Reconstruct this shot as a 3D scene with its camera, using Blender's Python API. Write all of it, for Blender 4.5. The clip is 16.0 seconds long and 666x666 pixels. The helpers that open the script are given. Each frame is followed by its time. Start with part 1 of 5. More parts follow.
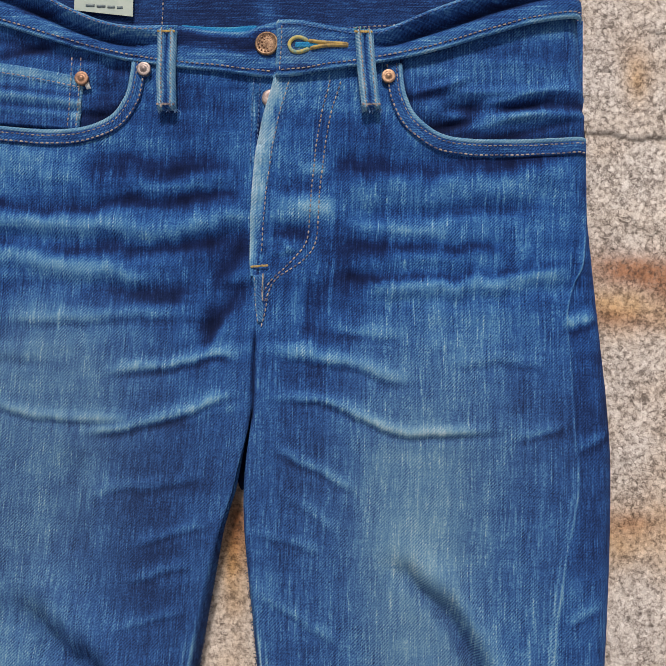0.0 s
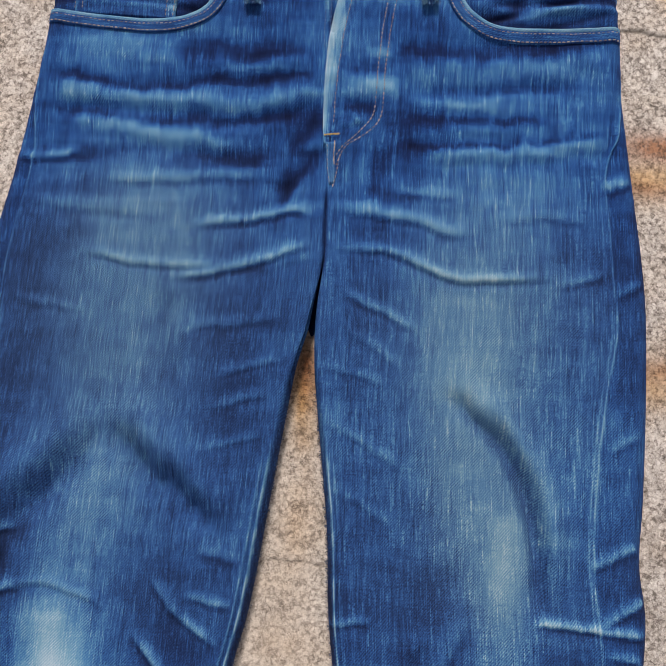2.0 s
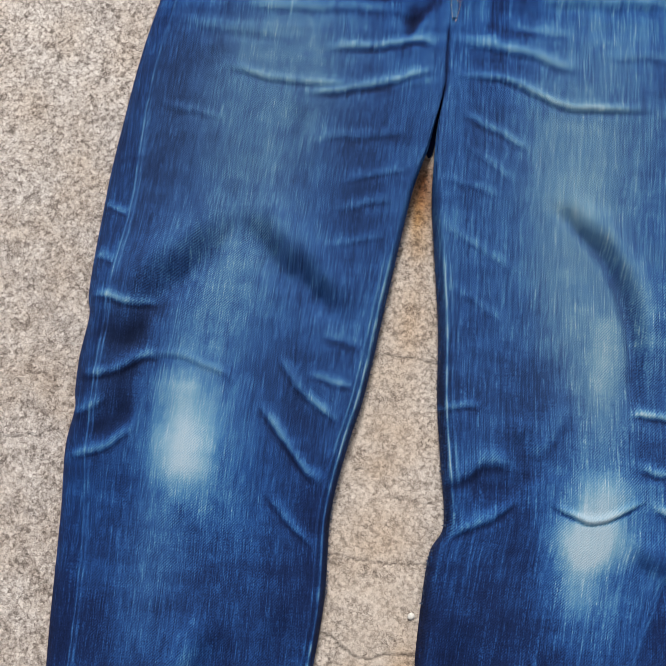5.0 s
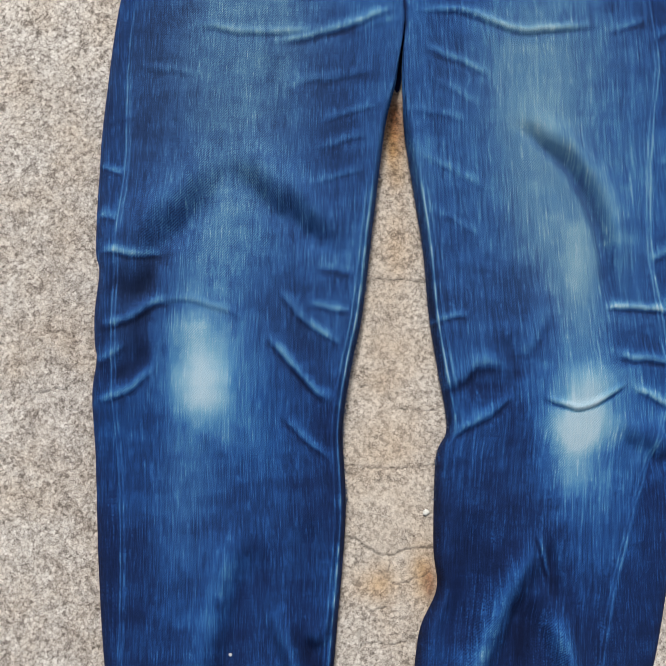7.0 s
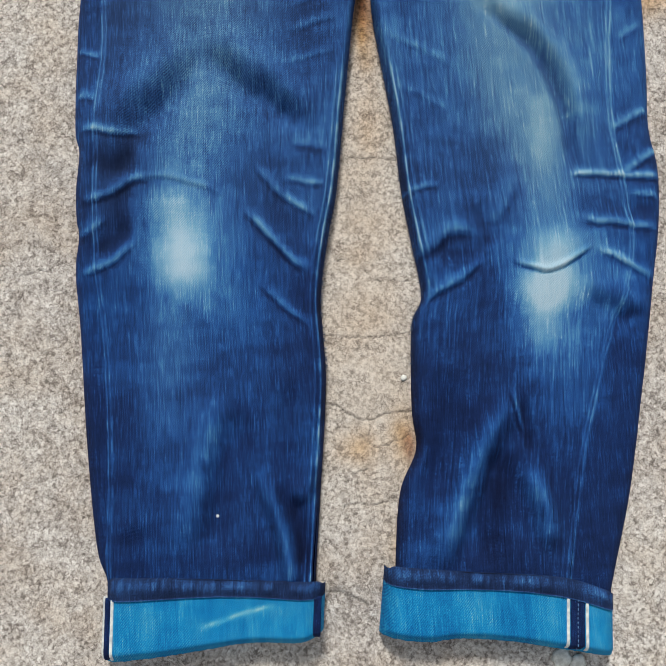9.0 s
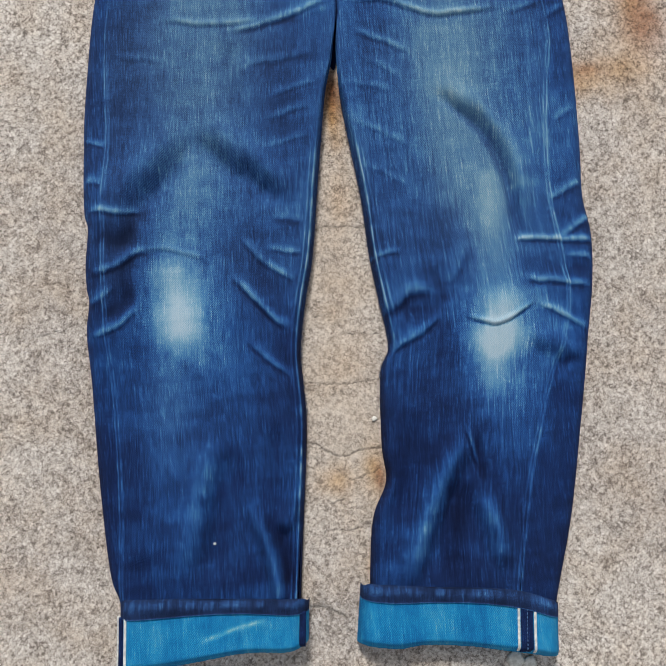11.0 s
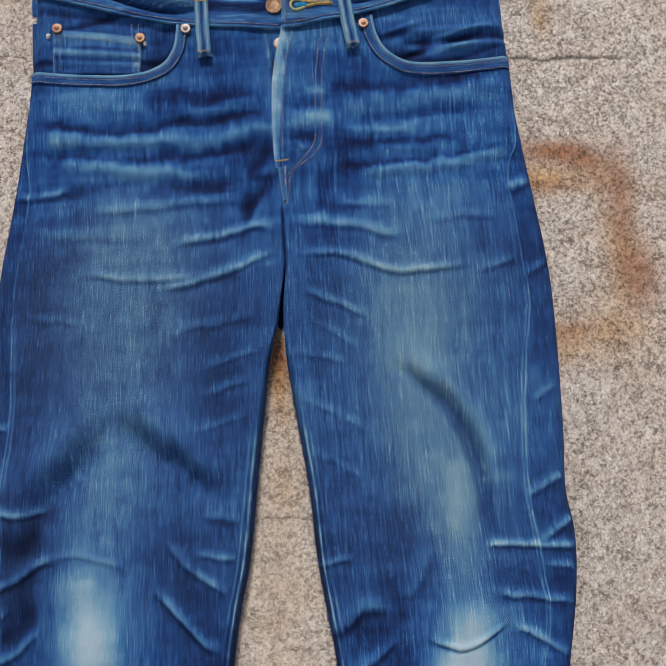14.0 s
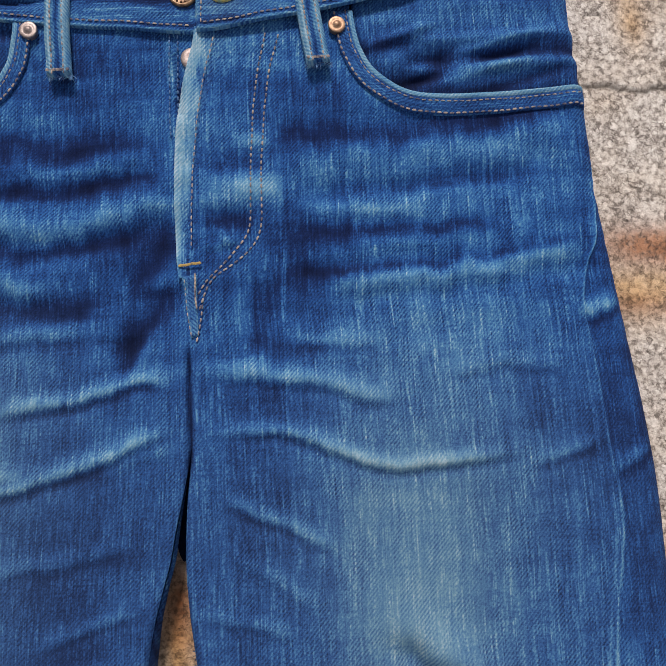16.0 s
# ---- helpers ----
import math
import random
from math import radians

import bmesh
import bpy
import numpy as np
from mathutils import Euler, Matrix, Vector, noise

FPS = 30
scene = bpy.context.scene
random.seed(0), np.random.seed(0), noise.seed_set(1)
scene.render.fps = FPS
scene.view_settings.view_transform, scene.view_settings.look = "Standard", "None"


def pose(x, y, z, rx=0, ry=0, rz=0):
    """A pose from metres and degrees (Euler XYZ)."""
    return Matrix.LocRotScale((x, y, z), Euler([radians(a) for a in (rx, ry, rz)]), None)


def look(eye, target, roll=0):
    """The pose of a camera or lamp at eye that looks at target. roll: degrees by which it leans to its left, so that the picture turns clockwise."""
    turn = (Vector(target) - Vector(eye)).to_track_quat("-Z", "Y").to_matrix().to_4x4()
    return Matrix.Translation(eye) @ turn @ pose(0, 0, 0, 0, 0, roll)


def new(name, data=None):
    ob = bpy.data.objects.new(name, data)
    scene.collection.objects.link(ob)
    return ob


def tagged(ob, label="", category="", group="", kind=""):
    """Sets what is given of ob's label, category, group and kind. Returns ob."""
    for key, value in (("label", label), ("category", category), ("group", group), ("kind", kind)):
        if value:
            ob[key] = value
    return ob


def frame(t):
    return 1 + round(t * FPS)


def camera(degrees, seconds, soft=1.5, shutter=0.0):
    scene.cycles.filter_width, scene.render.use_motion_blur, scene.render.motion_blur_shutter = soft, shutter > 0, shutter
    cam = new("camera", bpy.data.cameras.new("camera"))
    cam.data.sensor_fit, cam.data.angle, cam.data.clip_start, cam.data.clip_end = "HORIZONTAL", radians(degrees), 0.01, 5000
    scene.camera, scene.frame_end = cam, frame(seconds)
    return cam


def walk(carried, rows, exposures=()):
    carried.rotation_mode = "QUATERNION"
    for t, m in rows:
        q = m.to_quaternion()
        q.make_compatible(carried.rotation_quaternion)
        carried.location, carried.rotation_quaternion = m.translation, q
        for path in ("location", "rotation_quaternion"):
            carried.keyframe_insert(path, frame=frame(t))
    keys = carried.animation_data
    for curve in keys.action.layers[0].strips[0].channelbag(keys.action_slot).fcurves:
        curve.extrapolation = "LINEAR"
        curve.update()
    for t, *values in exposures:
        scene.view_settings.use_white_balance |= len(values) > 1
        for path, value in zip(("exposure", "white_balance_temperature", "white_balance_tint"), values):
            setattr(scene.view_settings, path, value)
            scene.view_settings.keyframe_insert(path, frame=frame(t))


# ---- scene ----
cam = camera(44.5, 16.0, 1.0)
PATH = [
    (0, (0.0532, -0.0705, 0.5534), (0.0376, 0.0358, -1.4366), -7.24),
    (0.5, (0.0460, -0.1215, 0.5602), (0.0054, 0.0600, -1.4298), -12.3),
    (1, (0.0400, -0.1501, 0.5778), (-0.0092, 0.0341, -1.4122), -13.30),
    (1.5, (0.0311, -0.1807, 0.6005), (-0.0165, 0.0104, -1.3895), -12.18),
    (2, (0.0207, -0.2214, 0.6038), (-0.0293, 0.0318, -1.3862), -9.29),
    (2.5, (-0.0020, -0.2403, 0.6141), (-0.0376, -0.0002, -1.3759), -6.22),
    (3, (-0.0144, -0.2773, 0.6158), (-0.0685, -0.0208, -1.3742), -9.08),
    (3.5, (-0.0290, -0.3091, 0.6191), (-0.0910, -0.0378, -1.3709), -9.01),
    (4, (-0.0436, -0.3330, 0.6240), (-0.0906, -0.0562, -1.3660), -4.57),
    (4.5, (-0.0579, -0.3699, 0.6237), (-0.1017, -0.0580, -1.3663), -3.00),
    (4.7, (-0.0614, -0.3847, 0.6261), (-0.1017, -0.0701, -1.3639), -2.22),
    (6.8, (-0.079, -0.42, 0.679), (-0.065, -0.196, -1.309), 2.0),
    (7, (-0.075, -0.433, 0.679), (-0.066, -0.207, -1.308), 0.6),
    (7.5, (-0.071, -0.466, 0.679), (-0.068, -0.245, -1.309), -2.0),
    (8, (-0.073, -0.496, 0.681), (-0.065, -0.264, -1.305), -0.6),
    (8.5, (-0.072, -0.529, 0.685), (-0.033, -0.292, -1.301), 6.4),
    (8.7, (-0.075, -0.547, 0.683), (-0.031, -0.309, -1.302), 7.3),
    (10.8, (-0.06, -0.529, 0.79), (0.005, -0.28, -1.193), 10.1),
    (11, (-0.06, -0.521, 0.795), (0.007, -0.266, -1.188), 10.0),
    (11.5, (-0.056, -0.49, 0.791), (0.005, -0.223, -1.19), 8.0),
    (12, (-0.046, -0.457, 0.77), (0.0, -0.18, -1.21), 4.6),
    (12.5, (-0.051, -0.401, 0.752), (0.019, -0.131, -1.228), 9.7),
    (13, (-0.042, -0.345, 0.735), (0.02, -0.072, -1.245), 8.0),
    (13.5, (-0.058, -0.306, 0.75), (0.003, -0.012, -1.228), 7.0),
    (14, (0.001, -0.263, 0.718), (0.097, 0.038, -1.257), 13.9),
    (14.5, (-0.005, -0.22, 0.653), (0.096, 0.091, -1.321), 17.4),
    (15, (0.003, -0.179, 0.611), (0.118, 0.12, -1.363), 17.3),
    (15.5, (0.027, -0.136, 0.507), (0.145, 0.154, -1.468), 19.2),
    (16, (0.048, -0.099, 0.43), (0.158, 0.197, -1.545), 17.2),
]
walk(cam, [(t, look(eye, target, roll)) for t, eye, target, roll in PATH],
     exposures=[(0.0, 0.05, 6850, 13), (3.0, 0.08, 6650, 12), (4.7, 0.14, 6550, 10), (7.0, 0.17, 6400, 6), (8.7, 0.16, 6300, 4), (11.0, 0.0, 6400, 7), (12.5, -0.07, 6450, 9), (14.5, -0.16, 6600, 11), (15.5, -0.13, 6650, 12), (16.0, 0.07, 6650, 12)])

# ---- light ----
world = bpy.data.worlds.new("world")
scene.world = world
world.use_nodes = True
wn, wl = world.node_tree.nodes, world.node_tree.links
sky = wn.new("ShaderNodeTexSky")
sky.sky_type, sky.sun_disc = "NISHITA", False
sky.sun_elevation, sky.sun_rotation = radians(46), radians(-5)
sky.dust_density = 4.0
haze = wn.new("ShaderNodeMix")
haze.data_type = "RGBA"
haze.inputs[0].default_value = 0.7
haze.inputs[7].default_value = (6.6, 6.5, 6.3, 1)
wl.new(sky.outputs[0], haze.inputs[6])
wl.new(haze.outputs[2], wn["Background"].inputs[0])
wn["Background"].inputs[1].default_value = 0.070

sun_data = bpy.data.lights.new("sun", "SUN")
sun_data.energy, sun_data.angle, sun_data.color = 2.85, radians(10), (1.0, 0.96, 0.90)
sun = new("sun", sun_data)
sun.matrix_world = look((-0.15, 1.7, 1.75), (0, 0, 0))


# ---- materials ----
class Nodes:
    """A small helper to write node trees."""

    def __init__(self, name):
        self.mat = bpy.data.materials.new(name)
        self.mat.use_nodes = True
        self.tree = self.mat.node_tree
        self.bsdf = self.tree.nodes["Principled BSDF"]

    def put(self, socket, value):
        if hasattr(value, "links"):
            self.tree.links.new(value, socket)
        else:
            socket.default_value = value

    def attr(self, name, out="Fac"):
        n = self.tree.nodes.new("ShaderNodeAttribute")
        n.attribute_name = name
        return n.outputs[out]

    def math(self, op, a, b=0.0, clamp=False):
        n = self.tree.nodes.new("ShaderNodeMath")
        n.operation, n.use_clamp = op, clamp
        self.put(n.inputs[0], a)
        self.put(n.inputs[1], b)
        return n.outputs[0]

    def place(self, vec, scale=(1, 1, 1), rot=(0, 0, 0)):
        n = self.tree.nodes.new("ShaderNodeMapping")
        self.put(n.inputs["Vector"], vec)
        n.inputs["Scale"].default_value, n.inputs["Rotation"].default_value = scale, rot
        return n.outputs[0]

    def noise(self, vec, scale=1.0, detail=2.0, rough=0.5, warp=0.0):
        n = self.tree.nodes.new("ShaderNodeTexNoise")
        self.put(n.inputs["Vector"], vec)
        for k, v in (("Scale", scale), ("Detail", detail), ("Roughness", rough), ("Distortion", warp)):
            n.inputs[k].default_value = v
        return n.outputs["Fac"]

    def wave(self, vec, scale, warp=0.0, dscale=1.0):
        n = self.tree.nodes.new("ShaderNodeTexWave")
        self.put(n.inputs["Vector"], vec)
        for k, v in (("Scale", scale), ("Distortion", warp), ("Detail", 1.0), ("Detail Scale", dscale)):
            n.inputs[k].default_value = v
        return n.outputs["Fac"]

    def voronoi(self, vec, scale, feature="F1", rand=1.0, out=0):
        n = self.tree.nodes.new("ShaderNodeTexVoronoi")
        n.feature = feature
        self.put(n.inputs["Vector"], vec)
        n.inputs["Scale"].default_value = scale
        n.inputs["Randomness"].default_value = rand
        return n.outputs[out]

    def ramp(self, fac, *stops):
        n = self.tree.nodes.new("ShaderNodeValToRGB")
        e = n.color_ramp.elements
        while len(e) < len(stops):
            e.new(0.5)
        for k, (at, c) in zip(e, stops):
            k.position = at
            k.color = (*c, 1) if len(c) == 3 else c
        self.put(n.inputs[0], fac)
        return n.outputs[0]

    def mix(self, fac, a, b, blend="MIX"):
        n = self.tree.nodes.new("ShaderNodeMix")
        n.data_type, n.blend_type = "RGBA", blend
        self.put(n.inputs[0], fac)
        for s, v in ((n.inputs[6], a), (n.inputs[7], b)):
            self.put(s, v if hasattr(v, "links") else (*v, 1))
        return n.outputs[2]

    def bump(self, height, strength, dist):
        n = self.tree.nodes.new("ShaderNodeBump")
        self.put(n.inputs["Height"], height)
        n.inputs["Strength"].default_value, n.inputs["Distance"].default_value = strength, dist
        self.tree.links.new(n.outputs[0], self.bsdf.inputs["Normal"])

    def done(self, colour, rough=0.8, metal=0.0, sheen=0.0):
        self.put(self.bsdf.inputs["Base Color"], colour)
        self.put(self.bsdf.inputs["Roughness"], rough)
        self.bsdf.inputs["Metallic"].default_value = metal
        self.bsdf.inputs["Sheen Weight"].default_value = sheen
        return self.mat


def make_denim(name, stops, slub=0.34, twill=0.13, grime=((0.188, 0.255, 0.278), 0.75)):
    """Indigo twill: vertical slubs, diagonal ribs, and the fade, with some painted shade, given per vertex."""
    n = Nodes(name)
    cloth = n.attr("cloth", "Vector")
    wear_shade = n.attr("wear_shade")
    threads = n.noise(n.place(cloth, (1150, 90, 1)), 1.0, 1.5, 0.5)
    streaks = n.noise(n.place(cloth, (560, 24, 1)), 1.0, 3.0, 0.6)
    slubs = n.noise(n.place(cloth, (1250, 42, 1)), 1.0, 1.0, 0.4)
    broad = n.noise(n.place(cloth, (120, 9, 1)), 1.0, 2.0, 0.5)
    weft = n.noise(n.place(cloth, (60, 700, 1)), 1.0, 2.0, 0.6)
    fuzz = n.noise(cloth, 850, 3.0, 0.8)
    blotch = n.noise(cloth, 46, 5.0, 0.65)
    ribs = n.wave(n.place(cloth, (1, 1, 1), (0, 0, radians(42))), 205, 2.2, 260.0)
    beads = n.noise(n.place(cloth, (520, 760, 1)), 1.0, 1.0, 0.5)
    broken = n.ramp(beads, (0.34, (0.10, 0.10, 0.10)), (0.58, (1, 1, 1)))
    dash = n.math("MULTIPLY", n.ramp(threads, (0.50, (0, 0, 0)), (0.66, (1, 1, 1))), broken)
    long_dash = n.math("MULTIPLY", n.ramp(slubs, (0.57, (0, 0, 0)), (0.70, (1, 1, 1))), broken)
    gaps = n.ramp(slubs, (0.30, (1, 1, 1)), (0.42, (0, 0, 0)))
    v = n.math("MULTIPLY", n.math("SUBTRACT", streaks, 0.5), slub * 0.8)
    v = n.math("ADD", v, n.math("MULTIPLY", n.math("SUBTRACT", dash, 0.20), slub * 0.60))
    v = n.math("ADD", v, n.math("MULTIPLY", n.math("SUBTRACT", long_dash, 0.08), slub * 0.68))
    v = n.math("SUBTRACT", v, n.math("MULTIPLY", gaps, slub * 0.25))
    v = n.math("ADD", v, n.math("MULTIPLY", n.math("SUBTRACT", broad, 0.5), slub * 0.6))
    v = n.math("ADD", v, n.math("MULTIPLY", n.math("SUBTRACT", weft, 0.5), slub * 0.5))
    uneven = n.ramp(n.noise(n.place(cloth, (150, 55, 1)), 1.0, 2.0, 0.6), (0.34, (0.25, 0.25, 0.25)), (0.64, (1.25, 1.25, 1.25)))
    rise = n.math("ADD", 0.10, n.math("MULTIPLY", wear_shade, 1.6))
    v = n.math("ADD", v, n.math("MULTIPLY", n.math("SUBTRACT", ribs, 0.5), n.math("MULTIPLY", n.math("MULTIPLY", rise, uneven), twill * 2.0)))
    v = n.math("ADD", v, n.math("MULTIPLY", n.math("SUBTRACT", fuzz, 0.5), 0.75))
    v = n.math("ADD", v, n.math("MULTIPLY", n.math("SUBTRACT", blotch, 0.5), 0.34))
    gain = n.math("SUBTRACT", 1.04, n.math("MULTIPLY", n.math("ABSOLUTE", n.math("SUBTRACT", wear_shade, 0.5)), 1.55))
    total = n.math("ADD", wear_shade, n.math("MULTIPLY", v, gain), True)
    colour = n.ramp(total, *stops)
    tint = n.math("MULTIPLY", n.attr("grime"), grime[1], True)
    greyed = n.mix(n.math("MULTIPLY", total, 1.0, True), (0.012, 0.03, 0.06), grime[0])
    greyed = n.mix(0.5, greyed, colour)
    colour = n.mix(tint, colour, greyed)
    h = n.math("ADD", n.math("MULTIPLY", ribs, 0.7), n.math("ADD", threads, n.math("MULTIPLY", fuzz, 0.8)))
    crinkle = n.noise(n.place(cloth, (420, 260, 1)), 1.0, 3.0, 0.6)
    h = n.math("ADD", h, n.math("MULTIPLY", crinkle, 2.2))
    n.bump(h, 0.55, 0.0006)
    n.bsdf.inputs["Specular IOR Level"].default_value = 0.12
    return n.done(colour, 0.9)


INDIGO = ((0.0, (0.0035, 0.007, 0.034)), (0.18, (0.0080, 0.023, 0.102)), (0.38, (0.018, 0.086, 0.305)),
          (0.58, (0.062, 0.208, 0.440)), (0.78, (0.172, 0.358, 0.520)), (1.0, (0.43, 0.555, 0.665)))
denim = make_denim("denim", INDIGO)
AZURE = ((0.0, (0.006, 0.035, 0.11)), (0.3, (0.007, 0.13, 0.37)), (0.55, (0.014, 0.25, 0.53)), (0.8, (0.10, 0.37, 0.52)), (1.0, (0.45, 0.60, 0.62)))
inside_denim = make_denim("denim_inside", AZURE, 0.26, 0.14)


def make_thread(name, colour, dark):
    n = Nodes(name)
    c = n.tree.nodes.new("ShaderNodeTexCoord").outputs["Object"]
    n.bump(n.noise(c, 2600, 2), 0.4, 0.0003)
    return n.done(n.mix(n.ramp(n.noise(c, 260, 3, 0.6), (0.38, (0, 0, 0)), (0.62, (1, 1, 1))), dark, colour), 0.75)


tan_thread = make_thread("tan_thread", (0.40, 0.33, 0.29), (0.06, 0.06, 0.11))
gold_thread = make_thread("gold_thread", (0.52, 0.35, 0.10), (0.24, 0.17, 0.08))
pale_thread = make_thread("pale_thread", (0.50, 0.52, 0.52), (0.14, 0.15, 0.22))
blue_thread = make_thread("blue_thread", (0.10, 0.22, 0.44), (0.02, 0.05, 0.16))
teal_thread = make_thread("teal_thread", (0.10, 0.36, 0.36), (0.03, 0.12, 0.20))
white_cotton = make_thread("white_cotton", (0.72, 0.72, 0.70), (0.46, 0.47, 0.50))


def make_metal(name, colour, worn):
    n = Nodes(name)
    c = n.tree.nodes.new("ShaderNodeTexCoord").outputs["Object"]
    n.bump(n.noise(c, 900, 3), 0.25, 0.0004)
    return n.done(n.mix(n.ramp(n.noise(c, 420, 4, 0.65), (0.35, (0, 0, 0)), (0.65, (1, 1, 1))), colour, worn), 0.5, 0.7)


copper = make_metal("copper", (0.42, 0.24, 0.16), (0.20, 0.11, 0.08))
pale_copper = make_metal("pale_copper", (0.52, 0.33, 0.22), (0.26, 0.15, 0.10))
nickel = make_metal("nickel", (0.42, 0.35, 0.33), (0.22, 0.17, 0.17))
bronze = make_metal("bronze", (0.34, 0.22, 0.14), (0.11, 0.06, 0.04))


def make_label():
    n = Nodes("label_cloth")
    c = n.tree.nodes.new("ShaderNodeTexCoord").outputs["Object"]
    n.bump(n.noise(c, 1800, 2), 0.3, 0.0003)
    return n.done(n.mix(n.noise(c, 90, 4), (0.36, 0.44, 0.41), (0.50, 0.55, 0.49)), 0.9)


label_cloth = make_label()
ink = make_thread("ink", (0.22, 0.27, 0.28), (0.14, 0.18, 0.20))


def make_concrete():
    """Weathered exposed-aggregate concrete with rust and grime."""
    n = Nodes("concrete")
    c = n.tree.nodes.new("ShaderNodeTexCoord").outputs["Object"]
    warped = n.tree.nodes.new("ShaderNodeVectorMath")
    warped.operation = "MULTIPLY_ADD"
    jig = n.tree.nodes.new("ShaderNodeTexNoise")
    n.put(jig.inputs["Vector"], c)
    jig.inputs["Scale"].default_value, jig.inputs["Detail"].default_value = 240, 3
    n.put(warped.inputs[0], jig.outputs["Color"])
    warped.inputs[1].default_value = (0.005, 0.005, 0.005)
    n.put(warped.inputs[2], c)
    w = warped.outputs[0]
    cell = n.voronoi(w, 420, "F1", 1.0, "Color")
    cell_far = n.voronoi(w, 420, "F1", 1.0, "Distance")
    big = n.voronoi(w, 175, "F1", 1.0, "Color")
    coarse = n.noise(c, 330, 4, 0.66, 0.5)
    fine = n.noise(c, 1100, 2, 0.7)
    cloud = n.noise(c, 18, 5, 0.62)
    patch = n.noise(c, 4.5, 3, 0.55)
    grime = n.attr("grime")
    tone = n.math("ADD", n.math("MULTIPLY", cell, 0.26), n.math("ADD", n.math("MULTIPLY", big, 0.16), n.math("MULTIPLY", coarse, 1.0)))
    tone = n.math("ADD", tone, n.math("MULTIPLY", n.math("SUBTRACT", fine, 0.5), 0.22))
    tone = n.math("SUBTRACT", tone, n.math("MULTIPLY", cell_far, 0.16))
    base = n.ramp(tone, (0.42, (0.19, 0.163, 0.148)), (0.54, (0.40, 0.350, 0.322)), (0.66, (0.62, 0.563, 0.526)), (0.84, (0.86, 0.81, 0.78)))
    base = n.mix(n.ramp(cloud, (0.42, (0, 0, 0)), (0.68, (0.55, 0.55, 0.55))), base, n.mix(1.0, base, (0.90, 0.80, 0.68), "MULTIPLY"))
    base = n.mix(n.ramp(patch, (0.42, (0, 0, 0)), (0.64, (0.6, 0.6, 0.6))), base, n.mix(1.0, base, (0.90, 0.88, 0.88), "MULTIPLY"))
    dirt = n.ramp(n.noise(c, 330, 3, 0.62, 0.8), (0.53, (0, 0, 0)), (0.64, (1, 1, 1)))
    pits = n.math("MULTIPLY", dirt, n.math("ADD", 0.04, n.math("MULTIPLY", grime, 0.62)), True)
    base = n.mix(pits, base, n.mix(1.0, base, (0.30, 0.27, 0.26), "MULTIPLY"))
    smooth = n.attr("smooth")
    base = n.mix(n.math("MULTIPLY", smooth, 0.45, True), base, (0.58, 0.515, 0.460))
    rust = n.math("MULTIPLY", n.attr("rust"), n.math("ADD", 0.45, n.math("MULTIPLY", coarse, 1.1)), True)
    base = n.mix(rust, base, n.mix(1.0, base, (0.60, 0.33, 0.21), "MULTIPLY"))
    ochre = n.math("MULTIPLY", n.attr("ochre"), n.math("ADD", 0.4, n.math("MULTIPLY", cloud, 1.2)), True)
    base = n.mix(ochre, base, n.mix(1.0, base, (0.86, 0.60, 0.32), "MULTIPLY"))
    worms = n.math("ABSOLUTE", n.math("SUBTRACT", n.noise(c, 120, 3, 0.6, 1.0), 0.5))
    worms = n.math("MULTIPLY", n.ramp(worms, (0.0, (1, 1, 1)), (0.026, (0, 0, 0))), n.ramp(n.noise(c, 60, 3), (0.42, (0, 0, 0)), (0.60, (0.8, 0.8, 0.8))))
    base = n.mix(worms, base, n.mix(1.0, base, (0.36, 0.32, 0.31), "MULTIPLY"))
    base = n.mix(n.math("MULTIPLY", n.attr("crack"), 0.85, True), base, (0.05, 0.04, 0.034))
    h = n.math("ADD", n.math("MULTIPLY", coarse, 1.0), n.math("ADD", n.math("MULTIPLY", fine, 0.25), n.math("MULTIPLY", n.math("ADD", pits, worms), -0.5)))
    n.bump(h, 0.7, 0.0016)
    return n.done(base, 0.92)


concrete = make_concrete()
paint_chip = make_thread("paint_chip", (0.82, 0.80, 0.76), (0.58, 0.56, 0.52))


# ---- numbers ----
def lattice(ix, iy, seed):
    h = (ix.astype(np.int64) * 374761393 + iy.astype(np.int64) * 668265263 + seed * 1274126177) & 0x7FFFFFFF
    h = ((h ^ (h >> 13)) * 1274126177) & 0x7FFFFFFF
    return ((h ^ (h >> 16)) & 0xFFFF) / 65535.0


def value_noise(x, y, seed=0):
    x, y = np.asarray(x, float), np.asarray(y, float)
    ix, iy = np.floor(x), np.floor(y)
    fx, fy = x - ix, y - iy
    fx, fy = fx * fx * (3 - 2 * fx), fy * fy * (3 - 2 * fy)
    a, b = lattice(ix, iy, seed), lattice(ix + 1, iy, seed)
    c, d = lattice(ix, iy + 1, seed), lattice(ix + 1, iy + 1, seed)
    return (a + (b - a) * fx) * (1 - fy) + (c + (d - c) * fx) * fy


def fbm(x, y, seed=0, octaves=3):
    total, amp, norm = 0.0, 1.0, 0.0
    for k in range(octaves):
        total = total + amp * value_noise(x * 2 ** k, y * 2 ** k, seed + 17 * k)
        norm += amp
        amp *= 0.5
    return total / norm - 0.5


def step(a, b, x):
    t = np.clip((x - a) / (b - a), 0, 1)
    return t * t * (3 - 2 * t)


